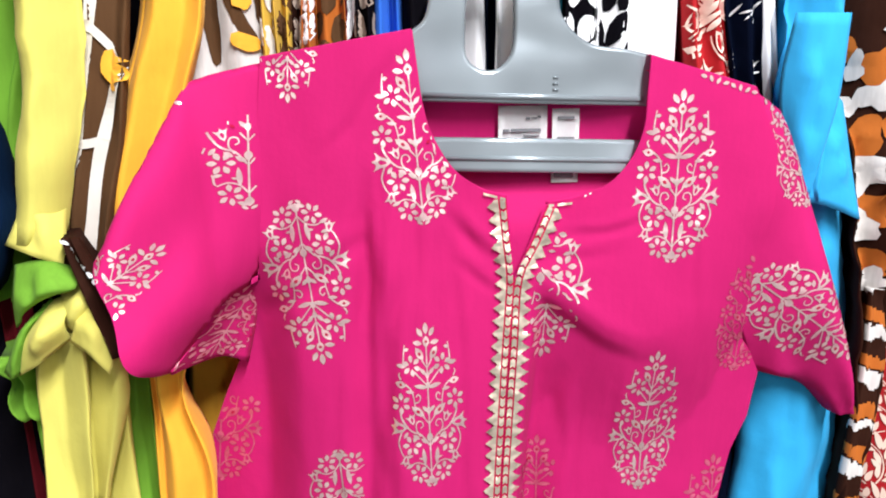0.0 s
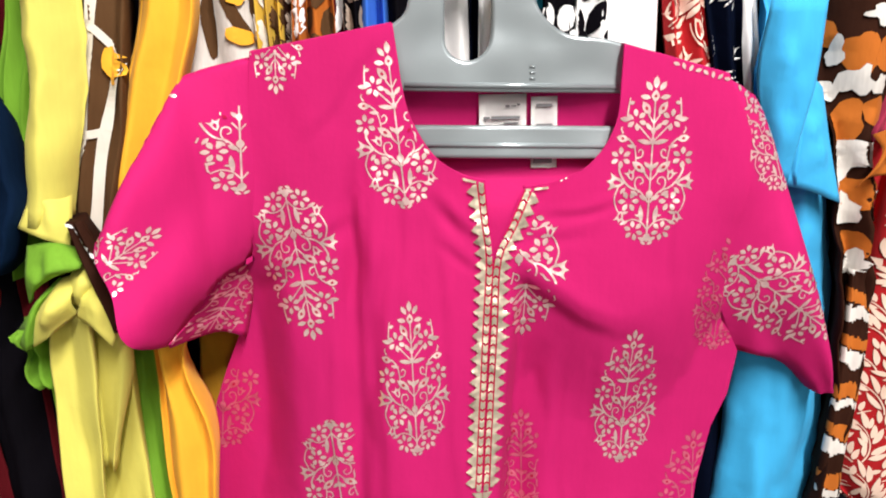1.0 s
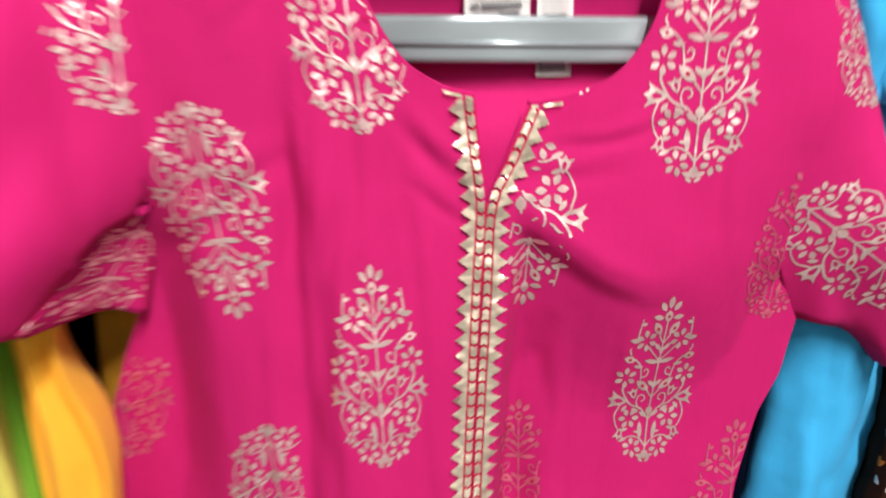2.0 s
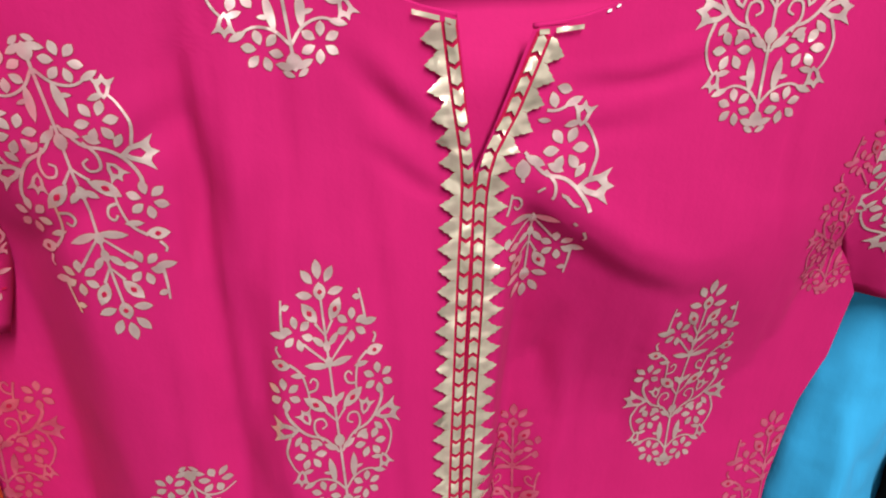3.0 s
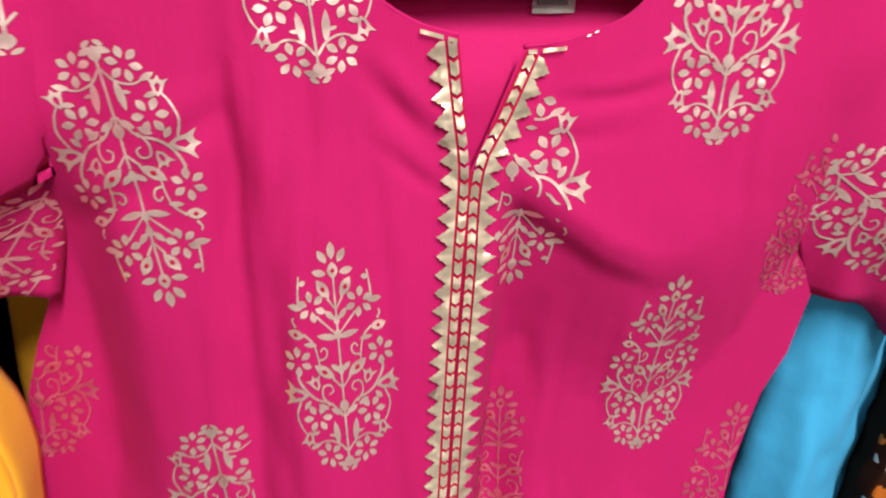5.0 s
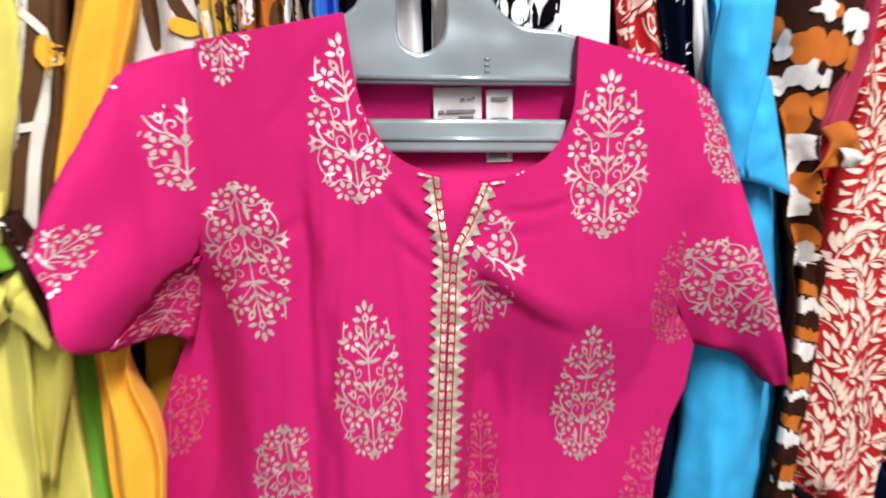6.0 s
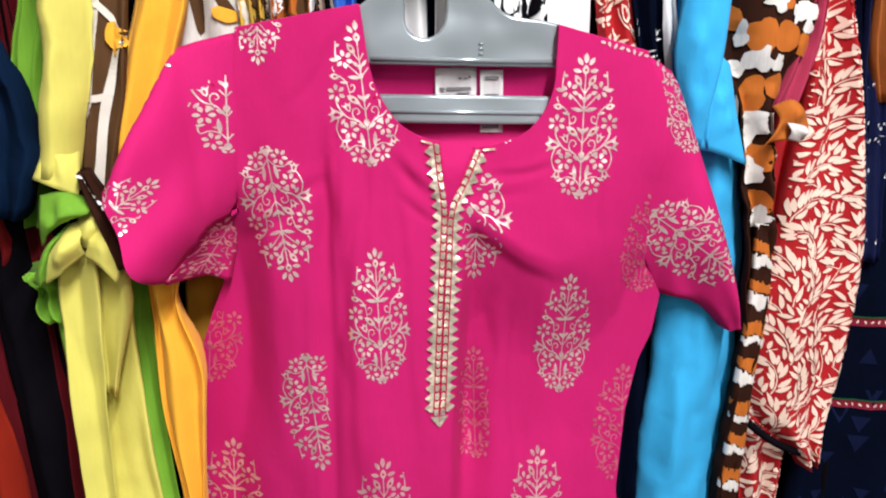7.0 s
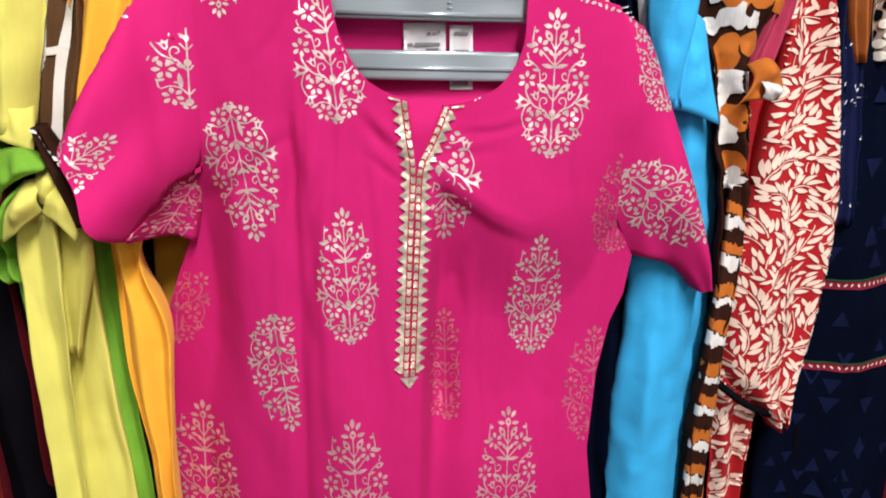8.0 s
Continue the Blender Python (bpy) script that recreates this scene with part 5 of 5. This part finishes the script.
drape(g, "sleeve_end", CYAN, [(0.2872, 0.4520, 1.5028), (0.2910, 0.4500, 1.4994), (0.2976, 0.4540, 1.4945)], [(0.2668, 0.4520, 1.4329), (0.2860, 0.4440, 1.4299), (0.3147, 0.4500, 1.4190)], [(0.2872, 0.4520, 1.5028), (0.2785, 0.4500, 1.4680), (0.2668, 0.4520, 1.4329)], [(0.2976, 0.4540, 1.4945), (0.3028, 0.4500, 1.4634), (0.3147, 0.4500, 1.4190)], 6.0)
garment("navy_kurta", "navy kurta hanging in the shade behind a blue one", NAVY, [(1.412, 0.230, 0.277), (1.241, 0.233, 0.279), (1.105, 0.236, 0.271)], 0.49, amp=0.006, seed=7.7, foot=0.7)

# brown, orange and white patch print
g, tr = garment("patch_print_kurta", "umber kurta with orange and white hand-printed patches, its sleeve twisted", UMBER, [(1.542, 0.293, 0.371), (1.520, 0.294, 0.368), (1.505, 0.294, 0.361), (1.482, 0.304, 0.351), (1.469, 0.309, 0.342), (1.434, 0.313, 0.344), (1.397, 0.318, 0.348), (1.358, 0.325, 0.350), (1.291, 0.328, 0.343), (1.219, 0.325, 0.338), (1.120, 0.317, 0.331)], 0.457, amp=0.009, count=2.2, crumple=0.004, seed=3.8, foot=0.6)
RUST_SPOTS = [(0.3218, 1.5151, 0.0094, 0.0133), (0.3428, 1.5142, 0.0133, 0.0100), (0.3612, 1.5094, 0.0057, 0.0092), (0.3194, 1.4707, 0.0085, 0.0150), (0.3357, 1.4798, 0.0079, 0.0091), (0.3305, 1.4226, 0.0092, 0.0107), (0.3395, 1.5388, 0.0080, 0.0037), (0.3205, 1.4309, 0.0050, 0.0098), (0.3340, 1.3880, 0.0066, 0.0100), (0.3040, 1.5290, 0.0050, 0.0090)]
WHITE_SPOTS = [(0.3298, 1.5396, 0.0096, 0.0056), (0.3498, 1.5328, 0.0040, 0.0067), (0.3609, 1.5342, 0.0089, 0.0075), (0.3233, 1.4984, 0.0085, 0.0084), (0.3349, 1.4968, 0.0052, 0.0061), (0.3096, 1.5167, 0.0040, 0.0090), (0.3029, 1.4910, 0.0106, 0.0065), (0.3253, 1.4517, 0.0124, 0.0096), (0.3181, 1.4390, 0.0053, 0.0097), (0.3238, 1.4130, 0.0098, 0.0102), (0.3424, 1.4126, 0.0042, 0.0124), (0.3630, 1.5223, 0.0041, 0.0060), (0.3350, 1.3745, 0.0060, 0.0080)]
ink = Ink()
for layer, spots in ((1, RUST_SPOTS), (2, WHITE_SPOTS)):
    for k, (cx, cz, rx, rz) in enumerate(spots):
        blob(ink, cx, cz, rx * 1.06, rz * 1.06, rng.uniform(-0.35, 0.35), k * 1.9 + layer, layer=layer, n=20, rough=0.35 if layer == 1 else 0.75)
print_on("patch_print", ink, flat, tr, [RUST, BATIK], g)
# twisted end of the sleeve, lying over the front
drape(g, "sleeve_twist", RUST, [(0.3300, 0.4460, 1.4640), (0.3420, 0.4400, 1.4690), (0.3540, 0.4440, 1.4620), (0.3625, 0.4500, 1.4480)], [(0.3215, 0.4440, 1.4300), (0.3268, 0.4400, 1.4364), (0.3408, 0.4400, 1.4385), (0.3572, 0.4460, 1.4374)], [(0.3300, 0.4460, 1.4640), (0.3330, 0.4380, 1.4540), (0.3280, 0.4380, 1.4420), (0.3215, 0.4440, 1.4300)], [(0.3625, 0.4500, 1.4480), (0.3628, 0.4500, 1.4430), (0.3572, 0.4460, 1.4374)], 7.0, "rust end of a twisted sleeve")
drape(g, "sleeve_patch", BATIK, [(0.3350, 0.4390, 1.4580), (0.3420, 0.4350, 1.4520), (0.3540, 0.4400, 1.4500)], [(0.3400, 0.4360, 1.4395), (0.3470, 0.4350, 1.4380), (0.3550, 0.4420, 1.4400)], [(0.3350, 0.4390, 1.4580), (0.3400, 0.4330, 1.4470), (0.3400, 0.4360, 1.4395)], [(0.3540, 0.4400, 1.4500), (0.3580, 0.4400, 1.4450), (0.3550, 0.4420, 1.4400)], 4.0, "white printed patch")
e1, te = garment("edge", "", UMBER, [(1.370, 0.332, 0.342), (1.356, 0.329, 0.346), (1.322, 0.330, 0.347), (1.285, 0.328, 0.345), (1.231, 0.324, 0.341), (1.170, 0.320, 0.338), (1.125, 0.316, 0.336)], 0.450, depth=0.03, amp=0.0012, seed=9.9, parent=g, part_name="side_edge", top=False, foot=0.85, square=3.0, fine=0.0016)
for m in (RUST, BATIK):
    e1.data.materials.append(m)
for p in e1.data.polygons:
    c = p.center
    h = c.z + 0.0045 * noise.noise(Vector((c.x * 120, c.z * 70, 1.0))) + 0.0022 * noise.noise(Vector((c.x * 420, c.z * 300, 5.0))) + 0.22 * (c.x - 0.38)
    h += 0.006 * noise.noise(Vector((0.0, c.z * 21, 3.0)))
    n, k = math.floor(h / 0.034), (h % 0.034) / 0.034
    own = noise.noise(Vector((n * 3.7, 0.5, 2.0)))
    white, rust = 0.24 + 0.12 * own, 0.36 - 0.10 * own
    gap = 0.10 + 0.05 * own
    p.material_index = 2 if k < white else 0 if k < white + gap * 0.5 else 1 if k < white + rust else 0
garment("mauve_kurta", "mauve-pink kurta seen between printed ones", MAUVE, [(1.543, 0.368, 0.380), (1.503, 0.358, 0.378), (1.482, 0.348, 0.372), (1.458, 0.338, 0.362)], 0.468, amp=0.004, seed=1.1)

# red leaf print with black hem
g, tr = garment("red_leaf_tunic", "red tunic with blush leaf print and a black hem binding", RED, [(1.544, 0.376, 0.408), (1.518, 0.377, 0.416), (1.465, 0.378, 0.426), (1.409, 0.369, 0.436), (1.351, 0.364, 0.443), (1.300, 0.355, 0.444), (1.237, 0.354, 0.438), (1.185, 0.351, 0.429), (1.168, 0.372, 0.427), (1.150, 0.401, 0.426), (1.130, 0.414, 0.425)], 0.485, amp=0.009, count=2.0, drift=0.8, seed=6.6)
spray_print(g, tr, ((0.3166, 1.5448)[0], (0.4423, 1.5440)[0], (0.3471, 1.1332)[1], 1.66), [BLUSH], 8, 0.68)
bm = bmesh.new()
tube_bm(bm, smooth_line([(0.3495, 0.4860, 1.1850), (0.3645, 0.4840, 1.1718), (0.3821, 0.4830, 1.1591), (0.4001, 0.4830, 1.1503), (0.4112, 0.4850, 1.1475)], 24), 0.0036, 8)
part("hem_binding", bm, BLACK, g, "black hem binding")
g2, tr2 = garment("red_leaf_bottom", "red trousers with blush leaf print under a matching tunic", RED, [(1.198, 0.354, 0.402), (1.146, 0.357, 0.402), (1.091, 0.364, 0.397)], 0.50, amp=0.006, seed=2.2, foot=0.6)
spray_print(g2, tr2, ((0.3189, 1.5457)[0], (0.3705, 1.5453)[0], 0.95, 1.2), [BLUSH], 9, 0.68)

# navy garments with red braid
g, tr = garment("navy_braid_kurta", "navy patchwork kurta with two red braid borders", NAVY, [(1.548, 0.417, 0.472), (1.477, 0.430, 0.513), (1.322, 0.438, 0.548), (1.066, 0.420, 0.588)], 0.53, amp=0.008, count=2.0, seed=5.5, foot=0.5)
ink = Ink()
for k in range(60):
    x, z = (0.4319, 1.0695)[0] + rng.random() * 0.16, 0.98 + rng.random() * 0.5
    s = rng.uniform(0.012, 0.02)
    ink.poly([(x, z), (x + s, z), (x + s * 0.5, z + s * rng.choice((-1, 1)))], 1)
print_on("patchwork", ink, flat, tr, [BLUE_PATCH], g)
for py in ((0.4678, 1.2562)[1], (0.4785, 1.1705)[1]):
    ink = Ink()
    x0, x1 = (0.4372, 1.1818)[0], (0.5584, 1.1767)[0]
    for k in range(40):
        a, b = x0 + (x1 - x0) * k / 40, x0 + (x1 - x0) * (k + 1) / 40
        ink.poly([(a, py - 0.0045), (b, py - 0.0045), (b, py + 0.0045), (a, py + 0.0045)], 1)
        ink.poly([(a, py + 0.0046), (b, py + 0.0046), (b, py + 0.0062), (a, py + 0.0062)], 3)
        if k % 2:
            ink.leaf((a + b) / 2, py, 0.0042, 0.0018, rng.uniform(-60, 60), layer=2)
    print_on("braid", ink, flat, tr, [BRAID, BLUSH, DARK_GREEN], g, label="red braid with small pale flowers")
garment("rust_kurta", "dull rust-brown kurta at the end of the rack", cloth("dull_rust_cotton", (0.30, 0.09, 0.02)), [(1.513, 0.449, 0.468), (1.486, 0.454, 0.472), (1.462, 0.461, 0.473)], 0.515, amp=0.005, seed=8.8)
g, tr = garment("blue_sheen_kurta", "dark blue pleated kurta with a slight sheen beside a red one", cloth("blue_sheen_cotton", (0.007, 0.010, 0.042), rough=0.5, vary=0.3, spec=0.6), [(1.486, 0.446, 0.464), (1.448, 0.451, 0.473), (1.395, 0.455, 0.479), (1.317, 0.463, 0.484)], 0.519, amp=0.003, count=4.0, seed=3.1, depth=0.05)
# glints on the pleats, painted as short white dashes
ink = Ink()
for k in range(34):
    ink.leaf(rng.uniform(0.448, 0.486), rng.uniform(1.33, 1.48), rng.uniform(0.002, 0.005), 0.0007, rng.choice((4, 12, 84)))
print_on("stroke_print", ink, flat, tr, [WHITE], g, label="short white dashes painted as glints")
g, tr = garment("beige_print_kurta", "beige and black printed kurta at the end of the rack", TAUPE, [(1.514, 0.482, 0.508), (1.486, 0.485, 0.51), (1.462, 0.491, 0.509)], 0.532, amp=0.004, seed=5.9)
patch_print(g, tr, (0.455, 0.53, 1.46, 1.60), 91, 0.009, [BLACK, CREAM], aspect=1.2)
garment("black_kurta", "black kurta in the shade between printed ones", BLACK, [(1.547, 0.425, 0.448), (1.292, 0.458, 0.492)], 0.54, amp=0.005, seed=8.1, foot=0.7)

# dark garments at the yellow end
g, tr = garment("navy_kurta", "dark navy kurta with a hanging sleeve", INKY, [(1.540, -0.231, -0.210), (1.512, -0.224, -0.194), (1.488, -0.225, -0.184), (1.454, -0.228, -0.180), (1.426, -0.233, -0.183), (1.403, -0.237, -0.197)], 0.372, depth=0.08, amp=0.006, crumple=0.004, seed=0.4, part_name="sleeve")
garment("body", "", NAVY, [(1.543, -0.262, -0.222), (1.430, -0.285, -0.243), (1.173, -0.342, -0.300)], 0.43, amp=0.006, seed=1.7, parent=g, part_name="body")
garment("dark_red_kurta", "dark red kurta hanging among navy and black ones", MAROON, [(1.543, -0.233, -0.197), (1.506, -0.238, -0.209), (1.389, -0.257, -0.218)], 0.43, amp=0.006, seed=1.4, foot=1.2)
garment("red_kurta", "deep red kurta mostly hidden behind navy cloth", DEEP_RED, [(1.408, -0.261, -0.214), (1.384, -0.265, -0.219), (1.364, -0.268, -0.230)], 0.415, amp=0.008, crumple=0.008, seed=2.4)
g, tr = garment("black_trousers", "black trousers hanging beside a yellow kurta", BLACK, [(1.376, -0.259, -0.204), (1.342, -0.264, -0.203), (1.286, -0.253, -0.205), (1.178, -0.251, -0.205)], 0.415, amp=0.008, count=1.5, seed=6.0, foot=0.5, part_name="front_leg")
garment("leg", "", BLACK, [(1.370, -0.281, -0.225), (1.164, -0.289, -0.233)], 0.44, depth=0.1, amp=0.005, seed=6.8, foot=0.5, parent=g, part_name="back_leg")
garment("maroon_trousers", "dark maroon trousers between black ones and a yellow kurta", MAROON, [(1.349, -0.219, -0.202), (1.305, -0.215, -0.201), (1.260, -0.215, -0.200), (1.174, -0.216, -0.198)], 0.42, amp=0.004, seed=3.0, foot=0.5)
garment("dark_maroon_trousers", "very dark maroon trousers beside black ones", MAROON, [(1.296, -0.274, -0.242), (1.243, -0.283, -0.240), (1.186, -0.280, -0.236)], 0.405, amp=0.005, seed=3.9, foot=0.5)
garment("scarlet_trousers", "dark scarlet cotton trousers at the rack's end", cloth("scarlet_cotton", (0.22, 0.014, 0.006)), [(1.268, -0.285, -0.244), (1.233, -0.288, -0.238), (1.196, -0.290, -0.235)], 0.39, amp=0.006, seed=4.0, foot=0.5)
# added filler row further along the rail, mostly hidden, that darkens the gaps
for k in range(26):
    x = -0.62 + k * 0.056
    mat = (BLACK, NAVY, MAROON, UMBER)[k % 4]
    garment("filler_kurta", "dark filler kurta that keeps the gaps dark at the back of the rack", mat, [(1.6, x - 0.026, x + 0.026), (1.2, x - 0.028, x + 0.028)], 0.56 + 0.01 * (k % 3), depth=0.18, amp=0.005, seed=k * 0.77, foot=0.55)
